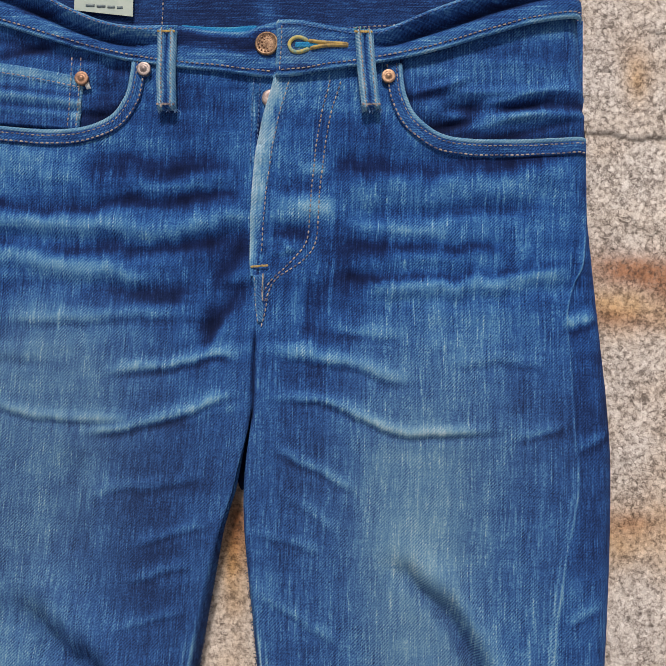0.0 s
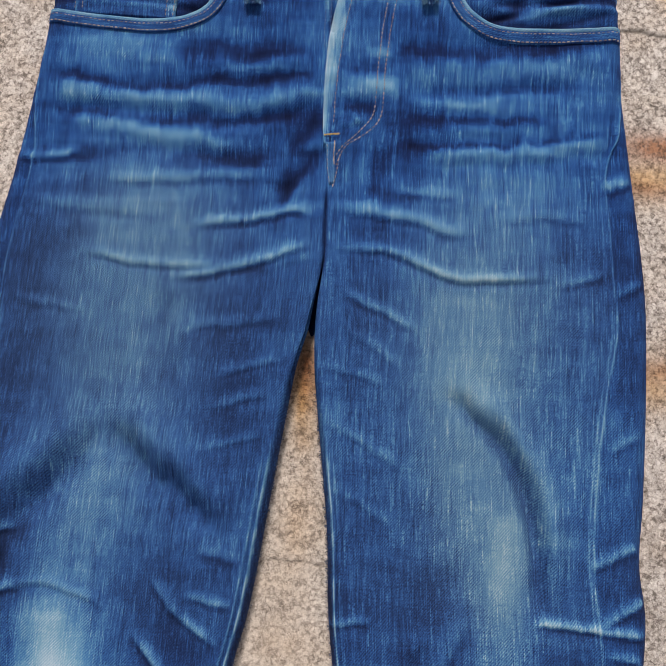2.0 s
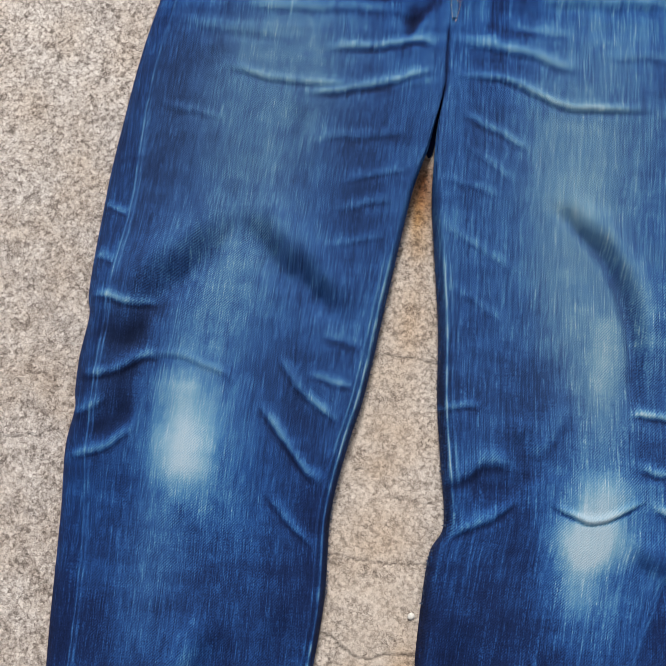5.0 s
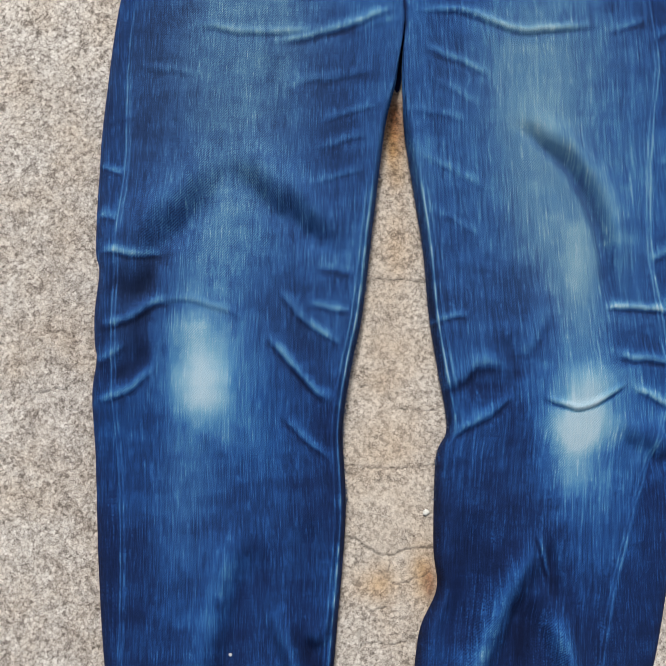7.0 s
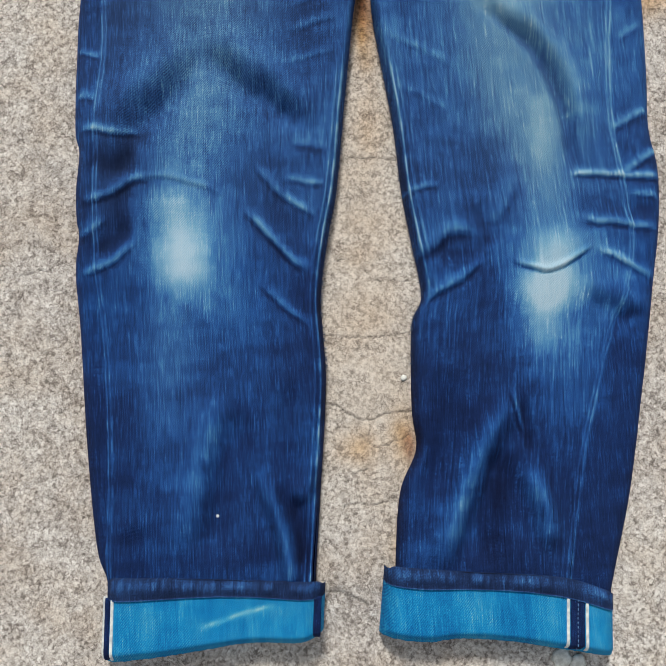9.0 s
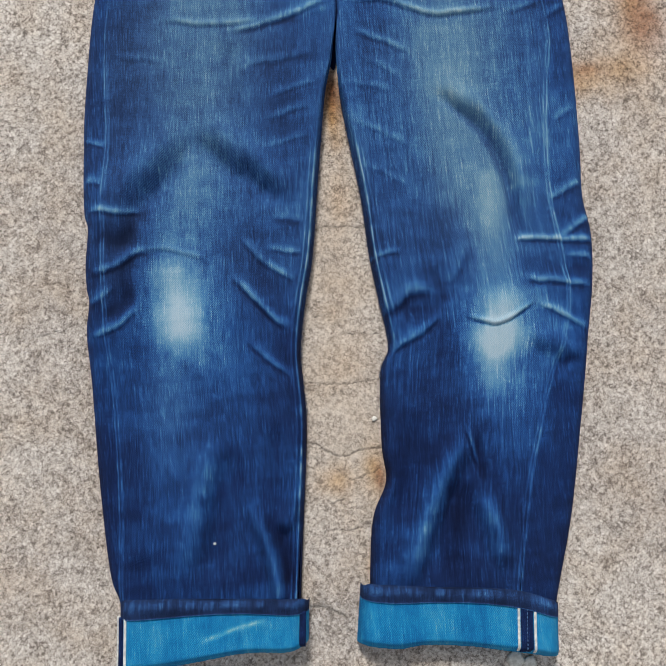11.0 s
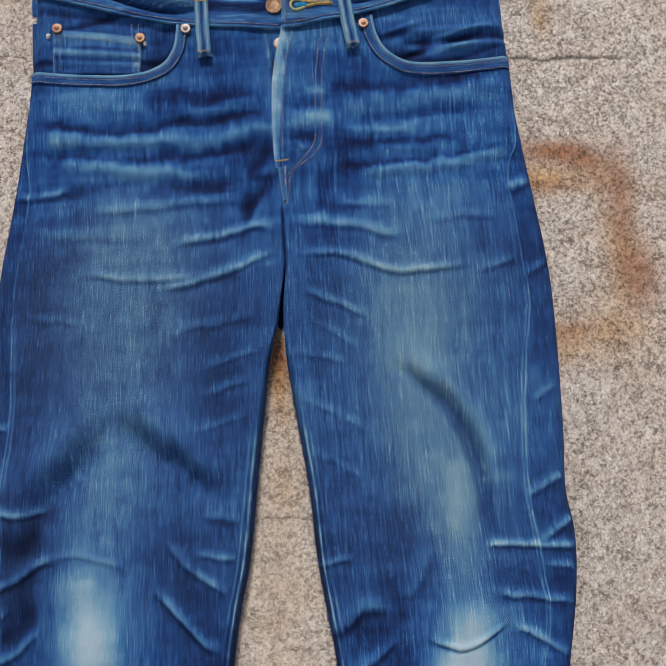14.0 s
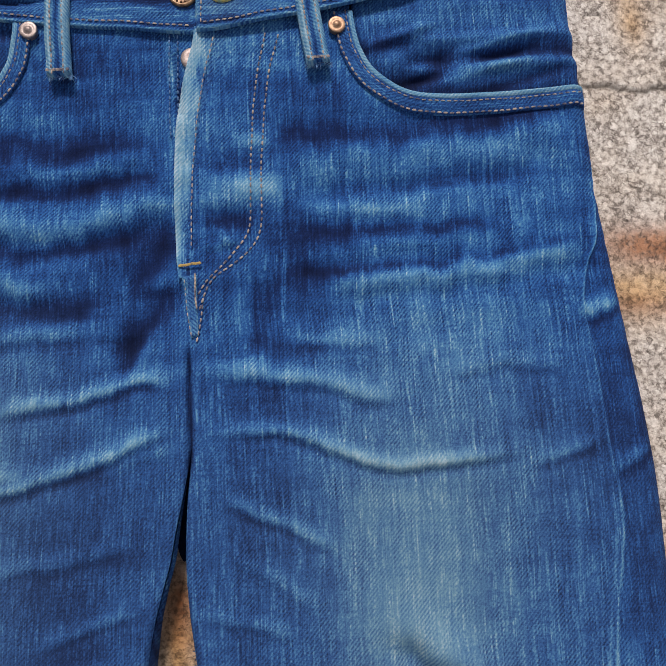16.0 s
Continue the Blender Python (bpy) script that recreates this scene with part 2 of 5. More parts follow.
def smooth_path(points, pitch=0.0015):
    """A smooth curve through a few points, sampled evenly."""
    p = np.array(points, float)
    if len(p) == 2:
        dense = p[0] + (p[1] - p[0]) * np.linspace(0, 1, 60)[:, None]
    else:
        q = np.vstack([2 * p[0] - p[1], p, 2 * p[-1] - p[-2]])
        t = np.linspace(0, 1, 30, endpoint=False)[:, None]
        rows = []
        for i in range(1, len(q) - 2):
            a, b, c, d = q[i - 1:i + 3]
            rows.append(0.5 * (2 * b + (c - a) * t + (2 * a - 5 * b + 4 * c - d) * t * t + (3 * b - a - 3 * c + d) * t ** 3))
        dense = np.vstack(rows + [p[-1:]])
    s = np.concatenate([[0], np.cumsum(np.linalg.norm(np.diff(dense, axis=0), axis=1))])
    n = max(3, int(round(s[-1] / pitch)) + 1)
    at = np.linspace(0, s[-1], n)
    return np.stack([np.interp(at, s, dense[:, k]) for k in range(dense.shape[1])], 1)


def along_y(*points):
    """x as a smooth function of y, from points (x, y) in any order."""
    p = smooth_path(sorted(points, key=lambda q: q[1]), 0.002)
    order = np.argsort(p[:, 1])
    return lambda y: np.interp(y, p[order, 1], p[order, 0])


def along_x(*points):
    p = smooth_path(sorted(points), 0.002)
    order = np.argsort(p[:, 0])
    return lambda x: np.interp(x, p[order, 0], p[order, 1])


def sideways(path):
    d = np.gradient(path, axis=0)
    d /= np.linalg.norm(d, axis=1)[:, None] + 1e-12
    return d, np.stack([-d[:, 1], d[:, 0]], 1)


# ---- the plan of the jeans ----
outer_right = along_y((0.210, 0.21), (0.212, 0.173), (0.218, 0.09), (0.220, 0.04), (0.226, -0.022), (0.2335, -0.10), (0.2345, -0.16), (0.2315, -0.25),
                      (0.228, -0.303), (0.2315, -0.342), (0.2275, -0.387), (0.216, -0.443), (0.2045, -0.50), (0.180, -0.608), (0.157, -0.685), (0.150, -0.72))
outer_left = along_y((-0.2165, 0.21), (-0.218, 0.167), (-0.223, 0.102), (-0.2295, 0.054), (-0.2405, -0.015), (-0.2525, -0.083), (-0.2625, -0.171), (-0.2650, -0.215),
                     (-0.2660, -0.255), (-0.2655, -0.287), (-0.2625, -0.304), (-0.2670, -0.335), (-0.2675, -0.360), (-0.2655, -0.374), (-0.2700, -0.402),
                     (-0.2685, -0.45), (-0.2655, -0.55), (-0.260, -0.628), (-0.252, -0.66), (-0.25, -0.72))
inner_right = along_y((-0.003, 0.2), (-0.0028, 0.06), (-0.0026, -0.02), (-0.0025, -0.065), (-0.0025, -0.090), (-0.0042, -0.109), (-0.0058, -0.120), (-0.0069, -0.132), (-0.0074, -0.145), (-0.0072, -0.161), (-0.006, -0.184), (0.000, -0.235), (0.006, -0.288), (0.009, -0.345),
                      (0.014, -0.388), (0.0195, -0.437), (0.0095, -0.462), (0.0045, -0.53), (0.0055, -0.566), (-0.010, -0.600), (-0.018, -0.657), (-0.022, -0.72))
inner_left = along_y((-0.003, 0.2), (-0.0028, 0.06), (-0.0026, -0.02), (-0.0026, -0.065), (-0.0028, -0.090), (-0.0052, -0.1065), (-0.0098, -0.131), (-0.0123, -0.1456), (-0.0169, -0.161), (-0.0231, -0.186), (-0.034, -0.255), (-0.047, -0.341), (-0.057, -0.383),
                     (-0.066, -0.436), (-0.066, -0.506), (-0.077, -0.605), (-0.084, -0.667), (-0.087, -0.72))
fly_edge = along_y((0.009, 0.165), (0.007, 0.127), (-0.001, 0.094), (-0.005, 0.060), (-0.006, 0.009), (-0.003, -0.019), (0.001, -0.038),
                   (-0.003, -0.060), (-0.003, -0.09), (-0.003, -0.12))
seam_right = along_y((0.211, 0.21), (0.2165, 0.10), (0.2165, 0.05), (0.2125, 0.008), (0.2065, -0.007), (0.2015, -0.030), (0.2040, -0.06), (0.2060, -0.104), (0.2085, -0.140),
                     (0.200, -0.19), (0.1955, -0.226), (0.191, -0.294), (0.196, -0.361), (0.198, -0.404), (0.187, -0.446), (0.165, -0.497),
                     (0.143, -0.565), (0.134, -0.603), (0.120, -0.671), (0.112, -0.72))
seam_left = along_y((-0.2165, 0.21), (-0.222, 0.10), (-0.2255, 0.028), (-0.2235, -0.019), (-0.234, -0.09), (-0.238, -0.151), (-0.2385, -0.22), (-0.2440, -0.289),
                    (-0.247, -0.346), (-0.248, -0.41), (-0.2445, -0.476), (-0.2445, -0.57), (-0.2490, -0.646), (-0.249, -0.72))
band_bottom = along_x((-0.225, 0.173), (-0.198, 0.166), (-0.174, 0.159), (-0.146, 0.151), (-0.117, 0.143), (-0.089, 0.137), (-0.058, 0.133), (-0.032, 0.131),
                      (0.010, 0.127), (0.038, 0.131), (0.061, 0.135), (0.092, 0.141), (0.123, 0.149), (0.151, 0.158), (0.180, 0.166), (0.213, 0.171))
band_top = along_x((-0.222, 0.208), (-0.174, 0.193), (-0.148, 0.181), (-0.132, 0.172), (-0.109, 0.163), (-0.089, 0.160), (-0.061, 0.161), (-0.038, 0.158),
                   (-0.015, 0.157), (-0.004, 0.161), (0.007, 0.164), (0.024, 0.164), (0.052, 0.160), (0.072, 0.159), (0.086, 0.162),
                   (0.109, 0.172), (0.132, 0.181), (0.151, 0.189), (0.180, 0.198), (0.213, 0.204))
pocket_right = along_x((0.0905, 0.142), (0.0915, 0.130), (0.0935, 0.117), (0.100, 0.103), (0.117, 0.090), (0.137, 0.087), (0.165, 0.087), (0.218, 0.090))
pocket_left = along_x((-0.226, 0.097), (-0.172, 0.090), (-0.125, 0.089), (-0.102, 0.098), (-0.0915, 0.114), (-0.0885, 0.128), (-0.0875, 0.140))

CREASES, BLOBS = [], []


def crease(*points, w=0.004, wear_shade=0.3, lift=0.0012, shade=0.10, ends=0.25, over=False):
    """A crease in the cloth: a raised, rubbed line, and the unfaded, shade-darkened dip below it."""
    CREASES.append((smooth_path(points), w, wear_shade, lift, shade, ends, over))


def blob(x, y, rx, ry, wear_shade=0.0, grime=0.0, lift=0.0, turn=0.0, hard=1.0):
    """A rubbed or raised patch of cloth."""
    BLOBS.append((x, y, rx, ry, wear_shade, grime, lift, radians(turn), hard))


# creases across the hips, wearer's left side
crease((0.042, -0.037), (0.075, -0.042), (0.100, -0.042), w=0.004, wear_shade=0.24, lift=0.0012)
crease((-0.001, -0.055), (0.025, -0.057), (0.053, -0.060), (0.081, -0.068), (0.110, -0.075), w=0.0042, wear_shade=0.30, lift=0.0022)
crease((-0.002, -0.085), (0.039, -0.086), (0.067, -0.096), (0.097, -0.106), (0.130, -0.106), (0.170, -0.101), w=0.0030, wear_shade=0.27, lift=0.0028, shade=0.12)
crease((0.009, -0.115), (0.040, -0.131), (0.070, -0.148), w=0.003, wear_shade=0.28, lift=0.0014)
crease((0.165, -0.110), (0.190, -0.103), (0.203, -0.097), w=0.003, wear_shade=0.20, lift=0.001)
crease((0.205, -0.115), (0.216, -0.110), (0.231, -0.101), w=0.003, wear_shade=0.24, lift=0.001)
crease((0.198, -0.032), (0.206, -0.033), (0.224, -0.027), w=0.0038, wear_shade=0.38, lift=0.002, shade=0.16)
crease((0.200, -0.227), (0.226, -0.212), w=0.003, wear_shade=0.25, lift=0.001)
# wearer's right side
crease((-0.180, -0.034), (-0.141, -0.036), (-0.086, -0.033), (-0.034, -0.029), w=0.0040, wear_shade=0.18, lift=0.0014)
crease((-0.104, -0.072), (-0.057, -0.065), (-0.024, -0.058), (-0.005, -0.059), w=0.0034, wear_shade=0.36, lift=0.0026, shade=0.15)
crease((-0.188, -0.090), (-0.146, -0.098), (-0.107, -0.101), (-0.069, -0.097), w=0.0030, wear_shade=0.27, lift=0.0020, shade=0.08)
crease((-0.119, -0.110), (-0.086, -0.106), (-0.057, -0.098), (-0.028, -0.088), (-0.004, -0.079), w=0.0034, wear_shade=0.33, lift=0.0026, shade=0.14)
crease((-0.240, -0.019), (-0.215, -0.021), (-0.185, -0.013), w=0.003, wear_shade=0.30, lift=0.0016)
crease((-0.040, -0.048), (-0.028, -0.030), (-0.018, -0.008), w=0.006, wear_shade=-0.11, lift=-0.002, shade=0.0)
crease((-0.080, -0.180), (-0.050, -0.172), (-0.026, -0.166), w=0.003, wear_shade=0.17, lift=0.0010, shade=0.04)
crease((-0.085, -0.205), (-0.055, -0.196), (-0.033, -0.192), w=0.003, wear_shade=0.17, lift=0.0010, shade=0.04)
crease((-0.002, -0.205), (0.030, -0.224), (0.066, -0.246), w=0.0035, wear_shade=0.14, lift=0.0010, shade=0.03)
crease((-0.002, -0.170), (0.024, -0.176), (0.048, -0.184), w=0.003, wear_shade=0.17, lift=0.0010, shade=0.04)
crease((-0.110, -0.150), (-0.070, -0.142), (-0.028, -0.136), w=0.0035, wear_shade=0.12, lift=0.0010, shade=0.05)
crease((-0.230, -0.125), (-0.205, -0.132), (-0.170, -0.136), w=0.0030, wear_shade=0.11, lift=0.0008, shade=0.03)
crease((0.012, -0.140), (0.040, -0.160), (0.060, -0.176), w=0.0030, wear_shade=0.12, lift=0.0008, shade=0.03)
crease((0.004, -0.255), (0.030, -0.268), (0.058, -0.284), w=0.0030, wear_shade=0.13, lift=0.0008, shade=0.03)
crease((-0.092, -0.236), (-0.062, -0.226), (-0.038, -0.222), w=0.0030, wear_shade=0.12, lift=0.0008, shade=0.03)
crease((0.120, -0.062), (0.160, -0.058), (0.196, -0.062), w=0.0040, wear_shade=0.10, lift=0.0010, shade=0.05)
crease((-0.225, -0.052), (-0.180, -0.058), (-0.130, -0.060), w=0.0045, wear_shade=0.10, lift=0.0012, shade=0.05)
# side creases at the knees, wearer's right leg
crease((-0.260, -0.215), (-0.240, -0.223), w=0.0024, wear_shade=0.38, lift=0.0012, ends=0.12)
crease((-0.260, -0.258), (-0.242, -0.263), w=0.0024, wear_shade=0.34, lift=0.0012, ends=0.12)
crease((-0.260, -0.287), (-0.233, -0.292), (-0.204, -0.290), w=0.0028, wear_shade=0.36, lift=0.0020, shade=0.14)
crease((-0.262, -0.350), (-0.237, -0.344), (-0.212, -0.331), (-0.195, -0.330), w=0.0030, wear_shade=0.26, lift=0.0022, shade=0.16)
crease((-0.265, -0.378), (-0.248, -0.372), (-0.236, -0.362), w=0.003, wear_shade=0.24, lift=0.0015, shade=0.1)
crease((-0.266, -0.408), (-0.238, -0.402), (-0.213, -0.381), w=0.0028, wear_shade=0.30, lift=0.0020, shade=0.05)
# hollows between the side creases, their shading put in as darker cloth
crease((-0.255, -0.320), (-0.232, -0.316), (-0.208, -0.308), w=0.011, wear_shade=-0.19, lift=-0.004, shade=0.0)
crease((-0.256, -0.390), (-0.236, -0.385), (-0.216, -0.368), w=0.008, wear_shade=-0.19, lift=-0.003, shade=0.0)
crease((-0.118, -0.318), (-0.092, -0.350), (-0.061, -0.369), w=0.0028, wear_shade=0.28, lift=0.0018)
crease((-0.128, -0.355), (-0.105, -0.384), (-0.088, -0.402), (-0.068, -0.417), w=0.0032, wear_shade=0.26, lift=0.0020)
crease((-0.116, -0.421), (-0.092, -0.446), (-0.073, -0.461), w=0.0026, wear_shade=0.24, lift=0.0016)
crease((-0.093, -0.335), (-0.054, -0.340), w=0.0028, wear_shade=0.28, lift=0.0014)
crease((-0.085, -0.303), (-0.052, -0.308), w=0.004, wear_shade=0.16, lift=0.0008)
crease((-0.214, -0.331), (-0.195, -0.327), (-0.165, -0.335), (-0.140, -0.345), w=0.0028, wear_shade=0.12, lift=0.0016, shade=0.02, over=False)
# wearer's left leg
crease((0.189, -0.307), (0.223, -0.290), w=0.0030, wear_shade=0.44, lift=0.0018, ends=0.15)
crease((0.149, -0.344), (0.186, -0.347), (0.230, -0.350), w=0.0027, wear_shade=0.58, lift=0.0026, shade=0.14, ends=0.12)
crease((0.196, -0.345), (0.228, -0.325), w=0.0027, wear_shade=0.46, lift=0.0018, ends=0.12)
crease((0.198, -0.363), (0.226, -0.367), w=0.0024, wear_shade=0.36, lift=0.0014)
crease((0.150, -0.382), (0.196, -0.390), (0.224, -0.396), w=0.0027, wear_shade=0.42, lift=0.0024, shade=0.14)
crease((0.165, -0.406), (0.192, -0.424), (0.216, -0.438), w=0.0027, wear_shade=0.38, lift=0.0024)
crease((0.090, -0.412), (0.104, -0.419), (0.122, -0.4245), (0.142, -0.418), (0.166, -0.404), w=0.0020, wear_shade=0.14, lift=0.0030, shade=0.34, ends=0.25)
crease((0.005, -0.352), (0.041, -0.346), w=0.0026, wear_shade=0.26, lift=0.0014)
crease((0.013, -0.451), (0.030, -0.438), (0.049, -0.428), (0.072, -0.410), w=0.0032, wear_shade=0.16, lift=0.0030, shade=0.10)
crease((0.009, -0.411), (0.030, -0.396), (0.052, -0.385), (0.070, -0.386), w=0.0050, wear_shade=0.16, lift=0.0028, shade=0.14)
crease((0.030, -0.415), (0.060, -0.402), (0.080, -0.398), w=0.009, wear_shade=-0.10, lift=-0.003, shade=0.0)
crease((0.104, -0.340), (0.094, -0.365), (0.075, -0.384), w=0.005, wear_shade=0.10, lift=0.0015, shade=0.04)
crease((0.170, -0.371), (0.200, -0.377), (0.226, -0.382), w=0.006, wear_shade=-0.10, lift=-0.002, shade=0.0)
# soft folds over the thighs and shins, shade of their valleys painted into the colour
crease((-0.245, -0.290), (-0.215, -0.262), (-0.184, -0.228), (-0.158, -0.196), w=0.012, wear_shade=0.0, lift=0.0078, shade=0.0, ends=0.4)
crease((-0.158, -0.196), (-0.140, -0.208), (-0.100, -0.245), (-0.052, -0.285), w=0.011, wear_shade=0.0, lift=0.0080, shade=0.0, ends=0.32)
crease((-0.225, -0.302), (-0.200, -0.277), (-0.176, -0.242), (-0.157, -0.216), w=0.010, wear_shade=-0.05, lift=-0.0072, shade=0.0, ends=0.42)
crease((-0.157, -0.216), (-0.112, -0.260), (-0.066, -0.301), w=0.009, wear_shade=-0.05, lift=-0.0072, shade=0.0, ends=0.34)
crease((0.085, -0.172), (0.122, -0.200), (0.150, -0.240), (0.163, -0.285), (0.166, -0.345), w=0.007, wear_shade=0.12, lift=0.0065, shade=0.0, ends=0.35)
crease((0.080, -0.186), (0.115, -0.215), (0.139, -0.249), (0.151, -0.290), (0.153, -0.350), w=0.0050, wear_shade=-0.15, lift=-0.0056, shade=0.0, ends=0.16)
crease((0.075, -0.198), (0.104, -0.226), (0.126, -0.262), (0.140, -0.310), w=0.010, wear_shade=0.0, lift=-0.0020, shade=0.0, ends=0.4)
crease((-0.118, -0.115), (-0.122, -0.160), (-0.112, -0.195), w=0.010, wear_shade=-0.05, lift=-0.0034, shade=0.0)
crease((0.0915, -0.522), (0.0945, -0.545), (0.0960, -0.580), w=0.0035, wear_shade=-0.15, lift=-0.0050, shade=0.0, ends=0.35)
crease((-0.072, -0.560), (-0.090, -0.590), (-0.108, -0.606), w=0.006, wear_shade=0.08, lift=0.0060, shade=0.0, ends=0.35)
crease((-0.152, -0.505), (-0.171, -0.569), (-0.190, -0.640), w=0.010, wear_shade=0.17, lift=0.0068, shade=0.0)
crease((-0.132, -0.520), (-0.145, -0.580), (-0.160, -0.650), w=0.012, wear_shade=-0.04, lift=-0.0051, shade=0.0)
crease((-0.095, -0.500), (-0.100, -0.545), (-0.090, -0.600), w=0.008, wear_shade=-0.04, lift=-0.0051, shade=0.0)
crease((-0.124, -0.570), (-0.110, -0.615), (-0.104, -0.650), (-0.103, -0.680), w=0.0065, wear_shade=0.16, lift=0.0095, shade=0.0, ends=0.3)
crease((-0.108, -0.580), (-0.096, -0.620), (-0.091, -0.672), w=0.0065, wear_shade=-0.16, lift=-0.0085, shade=0.0, ends=0.3)
crease((0.087, -0.520), (0.057, -0.569), (0.034, -0.615), (0.012, -0.668), w=0.0088, wear_shade=0.23, lift=0.0110, shade=0.0)
crease((0.090, -0.575), (0.099, -0.610), (0.104, -0.660), w=0.0085, wear_shade=0.20, lift=0.0075, shade=0.0, ends=0.4)
crease((0.078, -0.565), (0.070, -0.610), (0.052, -0.665), w=0.010, wear_shade=-0.10, lift=-0.0085, shade=0.0)
crease((0.035, -0.500), (0.030, -0.560), (0.004, -0.610), w=0.010, wear_shade=-0.02, lift=-0.0051, shade=0.0)
crease((0.150, -0.440), (0.180, -0.450), (0.205, -0.470), w=0.008, wear_shade=-0.02, lift=0.0048, shade=0.0)
crease((-0.232, -0.610), (-0.226, -0.640), (-0.220, -0.675), w=0.010, wear_shade=-0.04, lift=-0.0040, shade=0.0)

# unfaded hollows of the hips, with their shadow painted into the colour
crease((-0.120, -0.016), (-0.070, -0.018), (-0.030, -0.014), w=0.006, wear_shade=-0.10, lift=-0.0010, shade=0.0)
crease((-0.025, -0.060), (-0.034, -0.045), (-0.030, -0.030), w=0.006, wear_shade=-0.06, lift=-0.0014, shade=0.0)
crease((0.010, -0.072), (0.040, -0.072), (0.070, -0.080), w=0.005, wear_shade=-0.08, lift=-0.0008, shade=0.0)
crease((-0.008, -0.090), (-0.030, -0.094), (-0.050, -0.100), w=0.004, wear_shade=0.10, lift=0.0010, shade=0.0)

# bands of fade and hollow across the hips, round the fly and down the shins; hollows include painted shade
crease((0.038, 0.070), (0.086, 0.067), (0.146, 0.073), (0.211, 0.082), w=0.0080, wear_shade=-0.30, lift=-0.0022, shade=0.0, ends=0.1)
crease((0.050, 0.053), (0.101, 0.059), (0.161, 0.063), (0.209, 0.068), w=0.0110, wear_shade=0.09, lift=0.0024, shade=0.0, ends=0.12)
crease((0.045, 0.034), (0.087, 0.037), (0.146, 0.042), (0.205, 0.045), w=0.0040, wear_shade=-0.11, lift=-0.0010, shade=0.0)
crease((0.054, 0.029), (0.087, 0.027), (0.131, 0.027), w=0.0034, wear_shade=0.17, lift=0.0010, shade=0.0)
crease((0.041, 0.017), (0.087, 0.016), (0.131, 0.016), (0.176, 0.019), w=0.0042, wear_shade=-0.20, lift=-0.0014, shade=0.0)
crease((0.046, 0.008), (0.087, 0.006), (0.161, 0.011), w=0.0045, wear_shade=0.07, lift=0.0008, shade=0.0)
crease((0.044, -0.004), (0.087, -0.006), (0.146, -0.002), (0.206, 0.007), w=0.0036, wear_shade=-0.26, lift=-0.0016, shade=0.0, ends=0.1)
crease((0.064, -0.011), (0.117, -0.010), (0.161, -0.005), (0.209, 0.002), w=0.0060, wear_shade=0.23, lift=0.0030, shade=0.0, ends=0.12)
crease((-0.125, 0.065), (-0.064, 0.068), (-0.007, 0.066), w=0.0085, wear_shade=-0.20, lift=-0.0014, shade=0.0, ends=0.15)
crease((-0.211, 0.073), (-0.171, 0.069), (-0.131, 0.062), (-0.094, 0.055), w=0.0075, wear_shade=0.13, lift=0.0012, shade=0.0)
crease((-0.100, 0.052), (-0.058, 0.055), (-0.010, 0.058), w=0.0060, wear_shade=0.12, lift=0.0012, shade=0.0)
crease((-0.215, 0.046), (-0.185, 0.041), (-0.154, 0.035), (-0.118, 0.038), (-0.072, 0.044), (-0.009, 0.049), w=0.0045, wear_shade=-0.24, lift=-0.0020, shade=0.0, ends=0.08)
crease((-0.215, 0.035), (-0.169, 0.030), (-0.123, 0.027), (-0.078, 0.023), (-0.036, 0.029), (-0.005, 0.038), w=0.0066, wear_shade=0.22, lift=0.0028, shade=0.0, ends=0.08)
crease((-0.214, 0.018), (-0.186, 0.016), (-0.158, 0.012), (-0.107, 0.011), (-0.056, 0.014), (-0.011, 0.020), w=0.0050, wear_shade=-0.22, lift=-0.0016, shade=0.0, ends=0.1)
crease((-0.201, 0.013), (-0.152, 0.004), (-0.106, -0.004), (-0.064, -0.009), w=0.0062, wear_shade=0.22, lift=0.0022, shade=0.0, ends=0.12)
crease((-0.211, -0.021), (-0.178, -0.019), (-0.145, -0.013), (-0.115, -0.014), w=0.0045, wear_shade=-0.11, lift=-0.0010, shade=0.0)
crease((-0.138, -0.024), (-0.091, -0.020), (-0.043, -0.017), w=0.0050, wear_shade=-0.11, lift=-0.0008, shade=0.0)
crease((-0.005, 0.026), (-0.018, 0.006), (-0.032, -0.015), w=0.0068, wear_shade=-0.24, lift=-0.0028, shade=0.0, ends=0.2)
crease((-0.006, -0.006), (-0.019, -0.027), (-0.030, -0.043), (-0.039, -0.062), w=0.0055, wear_shade=-0.21, lift=-0.0028, shade=0.0, ends=0.2)
crease((-0.013, -0.021), (-0.023, -0.042), (-0.029, -0.057), w=0.0030, wear_shade=0.11, lift=0.0016, shade=0.0)
crease((0.041, -0.004), (0.036, -0.022), (0.031, -0.048), w=0.0055, wear_shade=-0.18, lift=-0.0018, shade=0.0)
crease((-0.008, 0.126), (-0.007, 0.109), (-0.005, 0.090), w=0.0014, wear_shade=0.25, lift=0.0016, shade=0.0, ends=0.1)
crease((-0.004, 0.119), (-0.003, 0.102), (-0.003, 0.078), w=0.0018, wear_shade=-0.25, lift=-0.0030, shade=0.0, ends=0.12)
crease((0.007, 0.022), (0.021, 0.023), (0.034, 0.020), w=0.0052, wear_shade=-0.21, lift=-0.0018, shade=0.0, ends=0.15)
crease((0.009, 0.028), (0.016, 0.015), (0.024, 0.010), w=0.0020, wear_shade=0.11, lift=0.0012, shade=0.0)
crease((0.003, 0.009), (0.016, 0.010), (0.027, 0.013), w=0.0022, wear_shade=0.18, lift=0.0014, shade=0.0)
